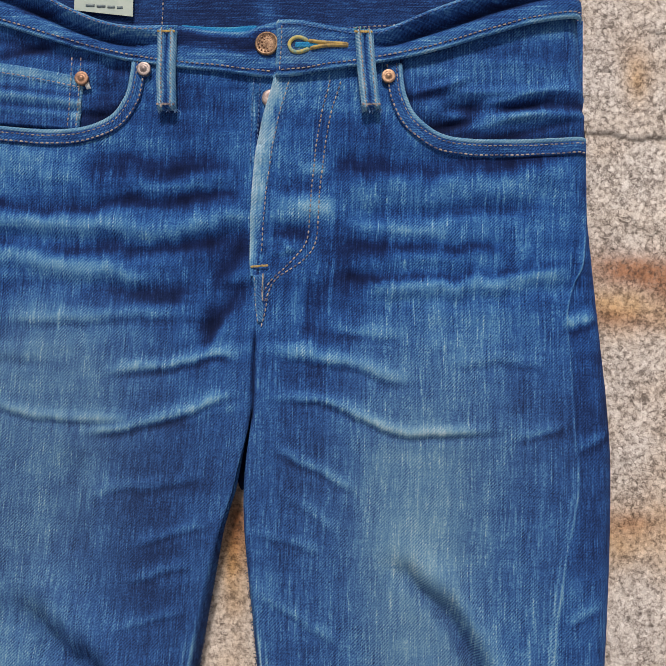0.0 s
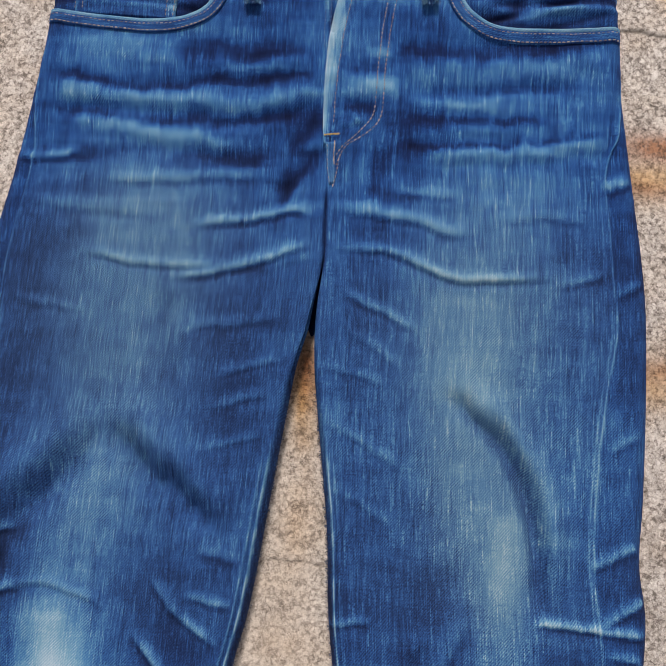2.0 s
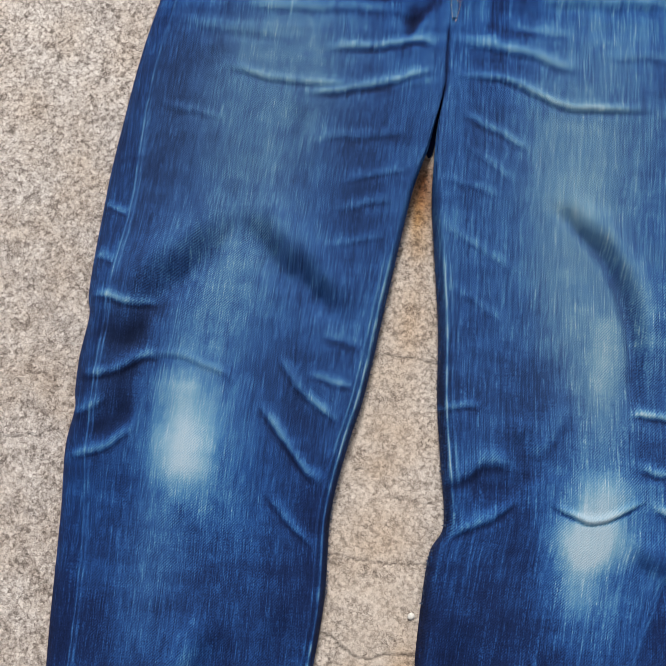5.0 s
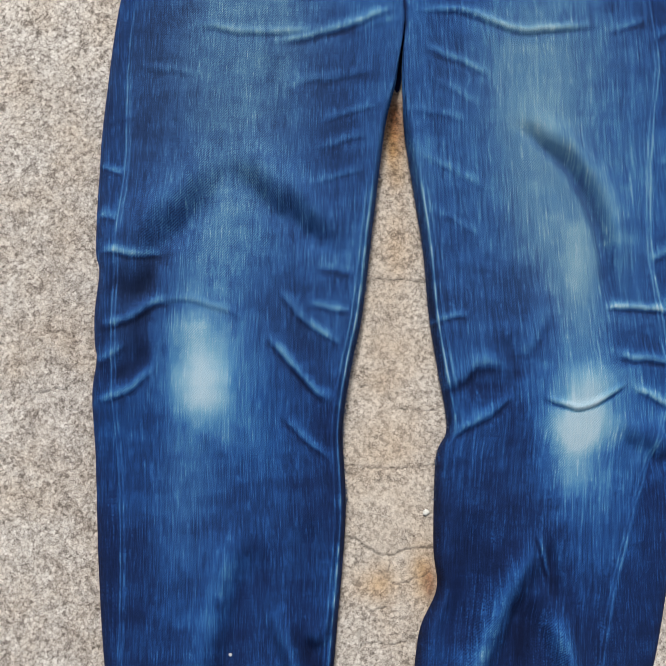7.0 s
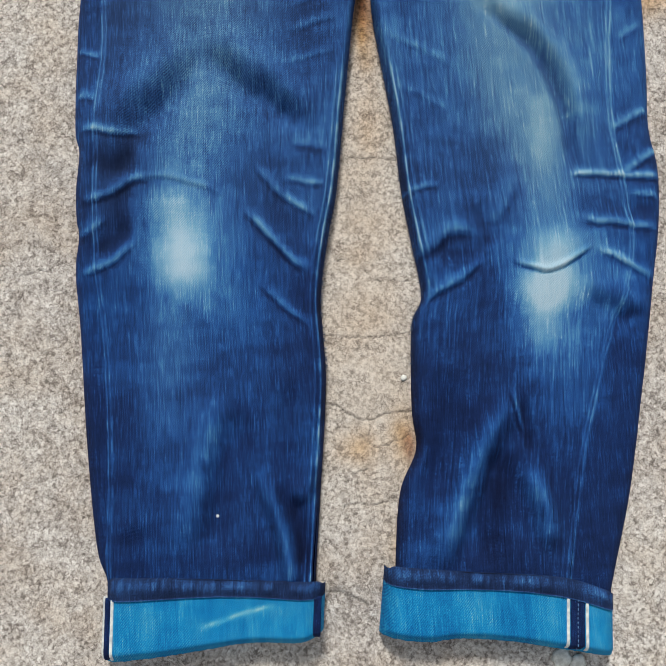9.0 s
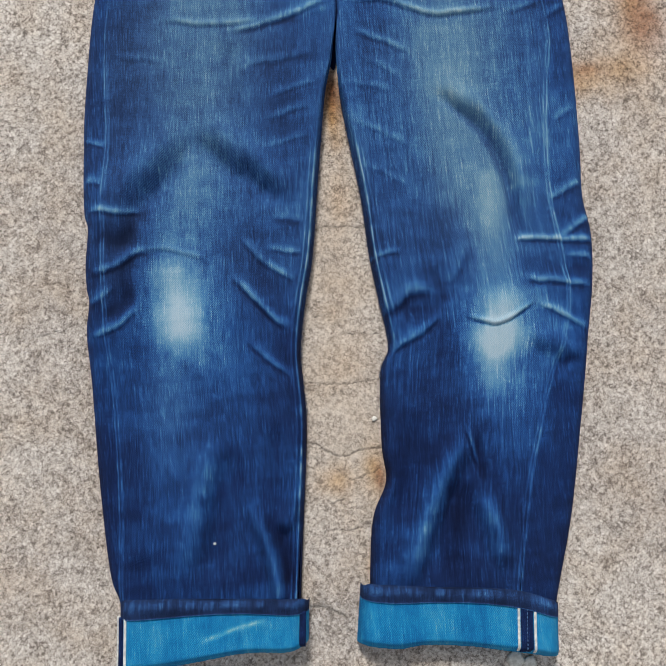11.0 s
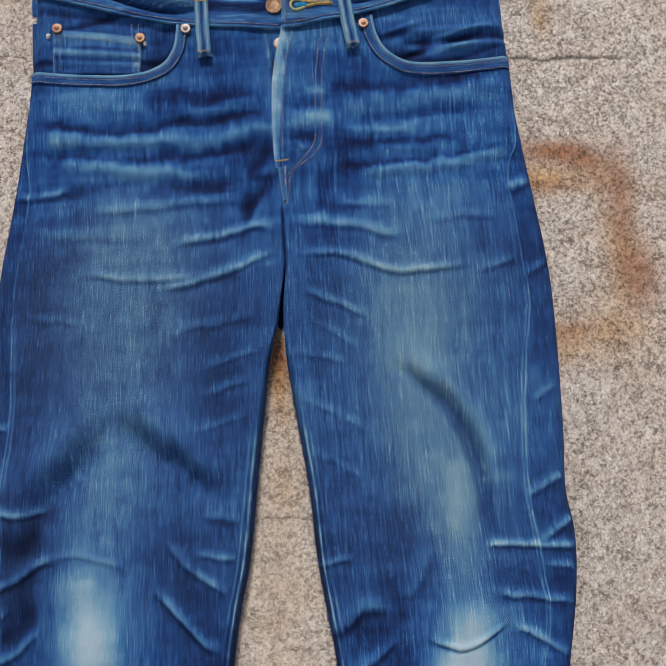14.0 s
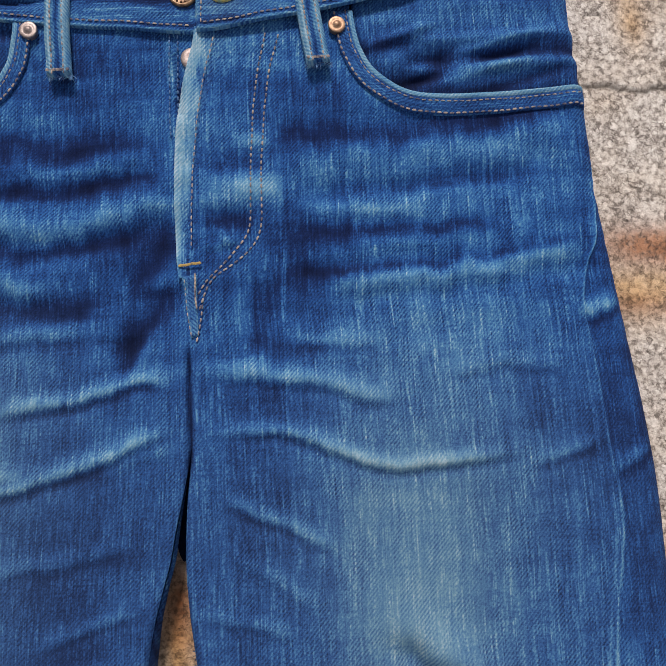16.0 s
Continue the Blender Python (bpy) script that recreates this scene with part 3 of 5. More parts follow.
crease((0.011, 0.053), (0.026, 0.055), (0.044, 0.052), w=0.0035, wear_shade=-0.12, lift=-0.0010, shade=0.0)
crease((-0.202, -0.285), (-0.220, -0.307), (-0.231, -0.331), w=0.0100, wear_shade=-0.15, lift=-0.0030, shade=0.0)
crease((-0.213, -0.332), (-0.226, -0.354), (-0.216, -0.377), w=0.0070, wear_shade=-0.11, lift=-0.0014, shade=0.0)
crease((-0.108, -0.345), (-0.090, -0.371), (-0.070, -0.385), w=0.0090, wear_shade=-0.09, lift=-0.0020, shade=0.0)
crease((-0.127, -0.358), (-0.107, -0.382), (-0.084, -0.409), (-0.073, -0.416), w=0.0024, wear_shade=0.15, lift=0.0014, shade=0.06)
crease((0.083, -0.519), (0.089, -0.543), (0.094, -0.563), w=0.0018, wear_shade=0.18, lift=0.0030, shade=0.14)
crease((0.017, -0.478), (0.025, -0.538), (0.009, -0.595), w=0.0220, wear_shade=-0.03, lift=0.0, shade=0.0)
crease((0.091, -0.586), (0.104, -0.618), (0.105, -0.656), w=0.0060, wear_shade=0.05, lift=0.0040, shade=0.0)
crease((0.062, -0.367), (0.073, -0.381), (0.085, -0.403), w=0.0080, wear_shade=-0.11, lift=-0.0030, shade=0.0)
crease((0.098, -0.303), (0.078, -0.335), (0.063, -0.359), w=0.0100, wear_shade=-0.06, lift=-0.0016, shade=0.0)
crease((0.203, -0.462), (0.182, -0.470), (0.168, -0.485), w=0.0050, wear_shade=-0.11, lift=-0.0030, shade=0.0)

# rubbed knees and thighs
blob(-0.1785, -0.388, 0.0285, 0.041, wear_shade=0.38, grime=-0.25, lift=0.002, turn=6, hard=1.15)
blob(-0.1800, -0.398, 0.0190, 0.027, wear_shade=0.20, grime=-0.10, turn=8, hard=1.4)
blob(-0.183, -0.350, 0.018, 0.018, wear_shade=0.22, lift=0.002, turn=-10)
blob(-0.172, -0.310, 0.030, 0.030, wear_shade=0.12)
blob(-0.155, -0.385, 0.022, 0.040, wear_shade=0.10)
blob(-0.172, -0.395, 0.042, 0.050, wear_shade=0.14, lift=0.003)
blob(-0.185, -0.480, 0.030, 0.060, wear_shade=0.09, grime=0.2)
blob(0.134, -0.406, 0.027, 0.016, wear_shade=0.48, lift=0.003, turn=10)
blob(0.125, -0.437, 0.030, 0.020, wear_shade=0.52, grime=0.1, lift=0.002, turn=4, hard=1.5)
blob(0.116, -0.464, 0.017, 0.030, wear_shade=0.40, grime=0.1, turn=-8, hard=1.3)
blob(0.133, -0.350, 0.020, 0.045, wear_shade=0.24, grime=0.15, turn=-8)
blob(0.126, -0.425, 0.050, 0.085, wear_shade=0.14)
blob(0.112, -0.290, 0.030, 0.055, wear_shade=0.22, grime=0.75, turn=8)
blob(0.132, -0.296, 0.015, 0.036, wear_shade=0.22, grime=0.85, turn=-10)
blob(0.105, -0.150, 0.050, 0.085, wear_shade=0.22, grime=0.42, turn=4)
blob(0.100, -0.200, 0.028, 0.060, wear_shade=0.12, grime=0.35)
blob(0.130, -0.045, 0.075, 0.050, wear_shade=0.10, grime=0.28)
blob(-0.140, -0.135, 0.055, 0.090, wear_shade=0.19, grime=0.45)
blob(-0.125, -0.060, 0.080, 0.055, wear_shade=0.14, grime=0.55)
blob(-0.165, -0.270, 0.040, 0.060, wear_shade=0.16, grime=0.15)
blob(-0.170, -0.120, 0.070, 0.120, wear_shade=0.0, grime=0.30)
blob(-0.200, -0.490, 0.020, 0.080, wear_shade=0.12, grime=0.1)
blob(-0.120, -0.500, 0.025, 0.060, wear_shade=0.06)
blob(0.128, -0.510, 0.040, 0.050, wear_shade=0.12)
blob(-0.225, -0.20, 0.035, 0.16, wear_shade=-0.04)
blob(-0.195, -0.10, 0.055, 0.11, wear_shade=-0.02)
blob(-0.090, -0.020, 0.060, 0.030, wear_shade=-0.05)
blob(0.150, -0.275, 0.045, 0.10, wear_shade=0.08)
blob(-0.238, -0.300, 0.035, 0.075, lift=0.020)
blob(-0.245, -0.395, 0.030, 0.050, lift=0.008)
blob(0.178, -0.26, 0.035, 0.14, wear_shade=0.09)
blob(0.185, -0.43, 0.030, 0.05, wear_shade=0.08)
blob(0.150, 0.020, 0.070, 0.070, wear_shade=0.04)
blob(-0.195, 0.050, 0.050, 0.055, wear_shade=0.02)
blob(-0.215, -0.060, 0.035, 0.110, wear_shade=-0.09)
blob(-0.130, 0.000, 0.050, 0.030, wear_shade=0.05)
blob(0.160, -0.095, 0.045, 0.050, wear_shade=-0.08, grime=0.15)
blob(0.105, -0.180, 0.045, 0.100, wear_shade=0.04, grime=0.30)
blob(-0.140, -0.120, 0.070, 0.100, wear_shade=0.0, grime=0.10)
blob(0.036, -0.150, 0.035, 0.070, wear_shade=-0.10)
blob(-0.055, -0.155, 0.035, 0.070, wear_shade=-0.09)
# the fly, rubbed over its buttons
blob(0.030, 0.040, 0.017, 0.0070, wear_shade=0.34, lift=0.0022)
blob(0.042, 0.040, 0.006, 0.006, wear_shade=0.18)
blob(0.036, 0.066, 0.009, 0.005, wear_shade=0.24, lift=0.001)
blob(0.010, 0.040, 0.007, 0.009, wear_shade=0.10, lift=0.001)
blob(0.066, 0.082, 0.030, 0.018, wear_shade=-0.11)
blob(0.030, 0.092, 0.020, 0.022, wear_shade=-0.06)
blob(-0.045, 0.098, 0.040, 0.025, wear_shade=-0.08)
blob(0.060, 0.000, 0.020, 0.030, wear_shade=-0.12, lift=-0.002)
blob(0.050, -0.030, 0.016, 0.022, wear_shade=-0.12, lift=-0.001)


def edge_round(d, r):
    t = np.clip(d / r, 0, 1)
    return np.sqrt(np.clip(1 - (1 - t) ** 2, 0, 1))


def surface(x, y):
    """Height of the cloth, its fade with painted shade, and its grime, at points of the plan."""
    x, y = np.asarray(x, float), np.asarray(y, float)
    il, ir = inner_left(y), inner_right(y)
    right = x > 0.5 * (il + ir)
    d_out = np.where(right, outer_right(y) - x, x - outer_left(y))
    d_in = np.where(right, x - ir, il - x)
    split = step(-0.090, -0.140, y)
    thick = 0.0180 + 0.004 * step(0.0, -0.12, y) - 0.003 * step(-0.5, -0.65, y)
    fall = edge_round(d_in, 0.0045 + 0.0045 * step(-0.18, -0.32, y))
    fall = fall + (1 - fall) * 0.85 * step(-0.20, -0.15, y)
    body = thick * edge_round(d_out, 0.013) * (1 - split + split * fall)
    z = 0.0025 + body
    strip = np.where(right, x - seam_right(y), seam_left(y) - x)
    beyond = step(-0.0005, 0.0015, strip)
    z = z - 0.0016 * beyond * step(-0.16, -0.05, y)
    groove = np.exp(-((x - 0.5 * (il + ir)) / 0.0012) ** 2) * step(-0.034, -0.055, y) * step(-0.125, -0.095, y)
    z = z - 0.0045 * groove
    wear_shade = 0.393 - 0.035 * step(0.0, -0.08, y) - 0.105 * step(-0.24, -0.34, y) - 0.058 * step(-0.42, -0.52, y)
    wear_shade = wear_shade + (0.13 * fbm(x * 7, y * 40, 3) + 0.20 * fbm(x * 20, y * 150, 4) + 0.16 * fbm(x * 160, y * 60, 7)) * step(-0.12, 0.0, y) * np.where(right, 0.72, 1.0) + 0.20 * fbm(x * 14, y * 9, 5) + 0.14 * fbm(x * 30, y * 90, 6)
    # darker towards the edges; the crotch groove's shadow is painted in as well
    wear_shade = wear_shade - 0.06 * (1 - edge_round(d_out, 0.026)) - 0.04 * split * step(-0.18, -0.26, y) * (1 - edge_round(d_in, 0.014))
    wear_shade = wear_shade - 0.05 * beyond * step(-0.25, -0.05, y) - 0.03 * beyond - 0.25 * groove
    grime = np.full_like(x, 0.12) - 0.10 * step(-0.08, -0.02, y) + 0.25 * fbm(x * 7, y * 7, 11) + 0.32 * step(-0.04, -0.14, y) * step(-0.44, -0.32, y)
    clean = 1 - 0.65 * step(-0.06, 0.02, y)
    dz = 0.0022 * fbm(x * 8, y * 55, 24, 4) * step(-0.09, 0.0, y) + 0.0014 * fbm(x * 26, y * 150, 4) * step(-0.12, 0.0, y) + 0.0030 * fbm(x * 13, y * 10, 21) + 0.0012 * fbm(x * 45, y * 30, 23)
    for bx, by, rx, ry, w, g, lift, turn, hard in BLOBS:
        u, v = x - bx, y - by
        u, v = u * math.cos(turn) + v * math.sin(turn), -u * math.sin(turn) + v * math.cos(turn)
        q = (u / rx) ** 2 + (v / ry) ** 2
        near = q < 9
        ragged = 1 + 0.32 * fbm(x[near] * 120, y[near] * 16, 31)
        f = np.exp(-(q[near] ** hard) * ragged)
        wear_shade[near] += w * f
        grime[near] += g * f * clean[near]
        dz[near] += lift * f
    for path, w, amount, lift, shade, ends, over in CREASES:
        reach = 3.2 * w + 0.004
        lo, hi = path.min(0) - reach, path.max(0) + reach
        near = np.nonzero((x > lo[0]) & (x < hi[0]) & (y > lo[1]) & (y < hi[1]))[0]
        if not len(near):
            continue
        px, py = x[near], y[near]
        loose = 1.0 if w < 0.004 else 0.4
        wob = np.clip(1 + loose * (0.9 * fbm(px * 50, py * 50, 41) + 1.1 * fbm(px * 420, py * 90, 42)), 0.1, 2)
        py2 = py + 1.5 * w * fbm(px * 70, py * 20, 43) + 0.5 * w * fbm(px * 400, py * 60, 44)
        best, arg = np.full(len(near), 9.0), np.zeros(len(near), int)
        for k in range(0, len(path), 2):
            d = (px - path[k, 0]) ** 2 + (py - path[k, 1]) ** 2
            hit = d < best
            best[hit], arg[hit] = d[hit], k
        tang, side = sideways(path)
        if side[:, 1].mean() < -0.15 or (abs(side[:, 1].mean()) <= 0.15 and side[:, 0].mean() < 0):
            side = -side
        s = (px - path[arg, 0]) * side[arg, 0] + (py2 - path[arg, 1]) * side[arg, 1]
        off = np.sqrt(np.maximum(best - ((px - path[arg, 0]) * side[arg, 0] + (py - path[arg, 1]) * side[arg, 1]) ** 2, 0))
        a = arg / (len(path) - 1)
        taper = step(0, ends, a) * step(1, 1 - ends, a) * np.exp(-(off / (0.6 * w + 0.001)) ** 2)
        ridge = np.exp(-(s / w) ** 2)
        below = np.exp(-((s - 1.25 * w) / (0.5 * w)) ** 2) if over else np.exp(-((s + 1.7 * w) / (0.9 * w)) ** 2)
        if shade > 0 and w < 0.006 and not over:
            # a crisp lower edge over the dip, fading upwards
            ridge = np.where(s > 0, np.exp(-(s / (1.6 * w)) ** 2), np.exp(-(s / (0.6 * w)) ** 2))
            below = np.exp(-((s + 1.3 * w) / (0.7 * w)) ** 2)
        if over:
            ridge = np.where(s > 0, np.exp(-(s / (0.6 * w)) ** 2), np.exp(-(s / (1.5 * w)) ** 2))
        # the dip's colour holds both unfaded cloth and the ridge's painted shadow
        wear_shade[near] += taper * (amount * wob * ridge - shade * below)
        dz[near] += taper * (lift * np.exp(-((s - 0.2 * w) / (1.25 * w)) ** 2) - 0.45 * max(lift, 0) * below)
    z = z + dz * np.clip(body / 0.010, 0, 1)
    # felled inner seams and the outer seams: two rubbed ridges with a groove between
    pucker = np.clip(0.30 + 1.2 * value_noise(x * 0 + 3.3, y * 130, 51) * (0.4 + 1.2 * value_noise(x * 0 + 1.7, y * 22, 52)), 0, 1.5)
    wear_shade -= 0.10 * np.exp(-(d_in / 0.0032) ** 2) * step(-0.20, -0.28, y)
    plain = step(-0.20, -0.28, y) * np.where(right, step(-0.47, -0.40, y), 1.0)
    for d, on, strong in ((d_in - 0.0046, plain, 0.60), (d_in - 0.0090, plain, 0.22),
                          (np.where(right, seam_right(y), seam_left(y)) - x, step(0.06, 0.02, y), 0.28),
                          (np.where(right, seam_right(y) - 0.0030, seam_left(y) + 0.0030) - x, step(-0.10, -0.16, y) * 0.8, 0.26)):
        line = np.exp(-(d / 0.00075) ** 2) * on
        wear_shade += strong * line * pucker
        z += 0.0011 * np.exp(-(d / 0.0014) ** 2) * on * pucker * np.clip(body / 0.006, 0, 1)
        z -= 0.0006 * np.exp(-((np.abs(d) - 0.0028) / 0.0012) ** 2) * on * np.clip(body / 0.006, 0, 1)
    return np.maximum(z, 0.0015), np.clip(wear_shade, 0.02, 0.97), np.clip(grime, 0, 1)


def height(x, y):
    x, y = np.atleast_1d(np.asarray(x, float)), np.atleast_1d(np.asarray(y, float))
    return surface(x.ravel(), y.ravel())[0].reshape(x.shape)


# ---- meshes ----
def quads(name, verts, faces, material, attrs=None, smooth=True):
    me = bpy.data.meshes.new(name)
    verts, faces = np.asarray(verts, np.float32), np.asarray(faces, np.int32)
    me.vertices.add(len(verts))
    me.vertices.foreach_set("co", verts.ravel())
    me.loops.add(faces.size)
    me.loops.foreach_set("vertex_index", faces.ravel())
    me.polygons.add(len(faces))
    me.polygons.foreach_set("loop_start", np.arange(len(faces), dtype=np.int32) * faces.shape[1])
    me.polygons.foreach_set("use_smooth", np.full(len(faces), smooth))
    for key, value in (attrs or {}).items():
        value = np.asarray(value, np.float32)
        a = me.attributes.new(key, "FLOAT_VECTOR" if value.ndim == 2 else "FLOAT", "POINT")
        a.data.foreach_set("vector" if value.ndim == 2 else "value", value.ravel())
    me.update(calc_edges=True)
    me.materials.append(material)
    return me


def grid_faces(n, m):
    i = np.arange(n * m).reshape(n, m)
    return np.stack([i[:-1, :-1], i[:-1, 1:], i[1:, 1:], i[1:, :-1]], -1).reshape(-1, 4)


def link(name, me, parent, label=""):
    ob = new(name, me)
    ob.parent = parent
    return tagged(ob, label)


def part(name, bm, material, parent, label="", smooth=True):
    me = bpy.data.meshes.new(name)
    bm.to_mesh(me)
    bm.free()
    for p in me.polygons:
        p.use_smooth = smooth
    me.materials.append(material)
    return link(name, me, parent, label)


def sheet(name, x, y, z, wear_shade, grime, cloth, material, parent, label="", keep=None):
    """A sheet of cloth from grids of the same shape."""
    n, m = x.shape
    faces = grid_faces(n, m)
    if keep is not None:
        faces = faces[keep[:-1, :-1].ravel() & keep[1:, 1:].ravel()]
    attrs = {"wear_shade": wear_shade.ravel(), "grime": grime.ravel(), "cloth": cloth.reshape(-1, 3)}
    verts = np.stack([x, y, z], -1).reshape(-1, 3)
    # faces look up
    a, b, c = verts[faces[0, 0]], verts[faces[0, 1]], verts[faces[0, 2]]
    if np.cross(b - a, c - a)[2] < 0:
        faces = faces[:, ::-1]
    return link(name, quads(name, verts, faces, material, attrs), parent, label)


def ribbon(name, points, left, right, lift, material, parent, label="", wear_shade=0.3, grime=0.1, thick=0.0016, rows=9, base=None, edge=0.16, crown=0.0003, pitch=0.0015, rails=0.0):
    """A strip of cloth along a path, with rubbed edges and real thickness, laid on the surface below."""
    path = smooth_path(points, pitch) if isinstance(points, (list, tuple)) else points
    _, side = sideways(path)
    n = len(path)
    s = np.arange(n) * pitch
    left, right = [np.interp(np.linspace(0, 1, n), np.linspace(0, 1, np.size(q)), np.atleast_1d(q)) for q in (left, right)]
    t = np.concatenate([[0], np.linspace(0, 1, rows), [1]])
    o = -right[:, None] + (left + right)[:, None] * t[None, :]
    x, y = path[:, :1] + side[:, :1] * o, path[:, 1:2] + side[:, 1:2] * o
    z = (height(x, y) if base is None else base(x, y)) + lift
    across = np.abs(2 * t - 1)[None, :]
    z = z + crown * (1 - across ** 2)
    rail = np.exp(-((across - 0.62) / 0.20) ** 2) - 0.9 * np.exp(-(across / 0.16) ** 2)
    z = z + 0.006 * rails * rail
    z[:, 0] -= thick
    z[:, -1] -= thick
    z[0, :] -= thick
    z[-1, :] -= thick
    rub = wear_shade + edge * across ** 6 * (0.5 + value_noise(np.repeat(s[:, None], len(t), 1) * 160, o * 0, 61)) + 0.2 * fbm(np.repeat(s[:, None], len(t), 1) * 60, o * 200, 62)
    rub = rub + rails * rail
    cloth = np.stack([o, np.repeat(s[:, None], len(t), 1), np.zeros_like(o)], -1)
    return sheet(name, x, y, z, np.clip(rub, 0, 1), np.full_like(x, grime), cloth, material, parent, label)


def stitches(points, material, parent, lift=0.0006, pitch=0.0034, length=0.0026, width=0.00085, base=None, label="", shift=0.0):
    """One seam of thread: a small pod for each stitch, in one mesh."""
    path = smooth_path(points, 0.0008)
    tang, side = sideways(path)
    path = path + side * shift
    s = np.concatenate([[0], np.cumsum(np.linalg.norm(np.diff(path, axis=0), axis=1))])
    at = np.arange(pitch / 2, s[-1], pitch)
    cx, cy = np.interp(at, s, path[:, 0]), np.interp(at, s, path[:, 1])
    tx, ty = np.interp(at, s, tang[:, 0]), np.interp(at, s, tang[:, 1])
    jit = 0.00012 * np.sin(at * 9000)
    ring = ((-0.5, 0, -0.6), (-0.28, 1, 0), (-0.28, 0, 0.8), (-0.28, -1, 0), (0.28, 1, 0), (0.28, 0, 0.8), (0.28, -1, 0), (0.5, 0, -0.6))
    faces = ((0, 2, 1, 0), (0, 3, 2, 0), (1, 2, 5, 4), (2, 3, 6, 5), (4, 5, 7, 7), (5, 6, 7, 7))
    zs = (height(cx, cy) if base is None else base(cx, cy)) + lift
    verts, tris = [], []
    for k in range(len(at)):
        o = len(verts)
        for u, v, w in ring:
            u, v = u * length, v * width * 0.5 + jit[k]
            verts.append((cx[k] + tx[k] * u - ty[k] * v, cy[k] + ty[k] * u + tx[k] * v, zs[k] + w * width * 0.5))
        for f in faces:
            q = list(dict.fromkeys(f))
            if len(q) == 3:
                tris.append((o + q[0], o + q[1], o + q[2]))
            else:
                tris += [(o + q[0], o + q[1], o + q[2]), (o + q[0], o + q[2], o + q[3])]
    return link("stitching", quads("stitching", verts, tris, material), parent, label)


def turned(name, rings, material, parent, at, label="", tilt=0.0, count=28):
    """A round thing turned about its upright axis, from (radius, height) pairs."""
    bm = bmesh.new()
    rows = [[bm.verts.new((r * math.cos(2 * math.pi * k / count), r * math.sin(2 * math.pi * k / count), z)) for k in range(count)] for r, z in rings]
    for a, b in zip(rows, rows[1:]):
        for k in range(count):
            bm.faces.new((a[k], a[(k + 1) % count], b[(k + 1) % count], b[k]))
    bm.faces.new(rows[-1])
    bmesh.ops.rotate(bm, verts=bm.verts, matrix=Matrix.Rotation(radians(tilt), 3, "Y"))
    bmesh.ops.translate(bm, verts=bm.verts, vec=at)
    return part(name, bm, material, parent, label)


# ---- ground ----
GROUND_CRACKS, GROUND_STAINS = [], []


def ground_crack(*points, w=0.0011, depth=0.003):
    p = smooth_path(points, 0.001)
    _, side = sideways(p)
    s = np.arange(len(p)) * 0.001
    k = len(GROUND_CRACKS) * 7.3
    p = p + side * (0.0026 * fbm(s * 130 + k, s * 0, 71, 3) + 0.0022 * fbm(s * 420 + k, s * 0, 72, 3))[:, None]
    GROUND_CRACKS.append((p, 0.72 * w, 0.4 * depth))


def ground_stain(kind, x, y, rx, ry, amount, turn=0.0):
    GROUND_STAINS.append((kind, x, y, rx, ry, amount, radians(turn)))


ground_crack((0.205, 0.102), (0.222, 0.100), (0.239, 0.099), (0.254, 0.096), (0.277, 0.098), (0.340, 0.094), w=0.0019)
ground_crack((0.228, 0.143), (0.239, 0.144), w=0.0009)
ground_crack((0.260, 0.173), (0.300, 0.168), w=0.0008)
ground_crack((-0.052, -0.316), (-0.032, -0.311), (-0.005, -0.313), (0.012, -0.316), w=0.0007)
ground_crack((-0.056, -0.402), (-0.031, -0.399), w=0.0006)
ground_crack((-0.023, -0.421), (0.015, -0.423), w=0.0005)
ground_crack((-0.072, -0.522), (-0.058, -0.526), (-0.037, -0.539), (-0.016, -0.535), (0.010, -0.533), w=0.0009)
ground_crack((-0.044, -0.548), (-0.026, -0.562), (-0.005, -0.556), (0.006, -0.552), w=0.0006)
ground_crack((-0.060, -0.616), (-0.053, -0.608), (-0.030, -0.609), (-0.009, -0.604), w=0.0007)
ground_crack((-0.068, -0.464), (-0.047, -0.468), (-0.018, -0.469), (0.011, -0.467), w=0.0006)
ground_crack((-0.032, -0.543), (-0.031, -0.556), w=0.0005)
ground_crack((-0.050, -0.584), (-0.034, -0.580), w=0.0008)
ground_crack((-0.225, 0.120), (-0.249, 0.125), (-0.290, 0.122), w=0.0008)
ground_crack((-0.240, 0.020), (-0.290, 0.008), (-0.340, 0.014), w=0.0005)
ground_crack((-0.290, -0.395), (-0.325, -0.400), w=0.0006)
ground_crack((0.262, -0.100), (0.282, -0.108), (0.300, -0.102), w=0.0006)
ground_crack((0.250, 0.045), (0.262, 0.030), (0.272, 0.034), w=0.0006)
ground_crack((-0.078, -0.676), (-0.060, -0.680), (-0.040, -0.692), w=0.0012)

ground_stain("rust", 0.245, 0.006, 0.034, 0.012, 0.85, -4)
ground_stain("rust", 0.282, -0.004, 0.026, 0.014, 0.85, -25)
ground_stain("rust", 0.312, -0.045, 0.014, 0.045, 0.75, -4)
ground_stain("rust", 0.322, -0.120, 0.022, 0.030, 0.80)
ground_stain("rust", 0.240, -0.028, 0.040, 0.008, 0.45, -4)
ground_stain("rust", 0.250, -0.165, 0.020, 0.010, 0.45)
ground_stain("ochre", 0.255, -0.020, 0.050, 0.016, 0.85, -6)
ground_stain("ochre", 0.262, -0.172, 0.055, 0.022, 0.80, 4)
ground_stain("ochre", 0.305, -0.100, 0.022, 0.050, 0.60)
ground_stain("ochre", 0.255, 0.138, 0.010, 0.022, 0.55)
ground_stain("ochre", -0.014, -0.195, 0.012, 0.040, 0.9)
ground_stain("rust", -0.013, -0.170, 0.010, 0.025, 0.75)
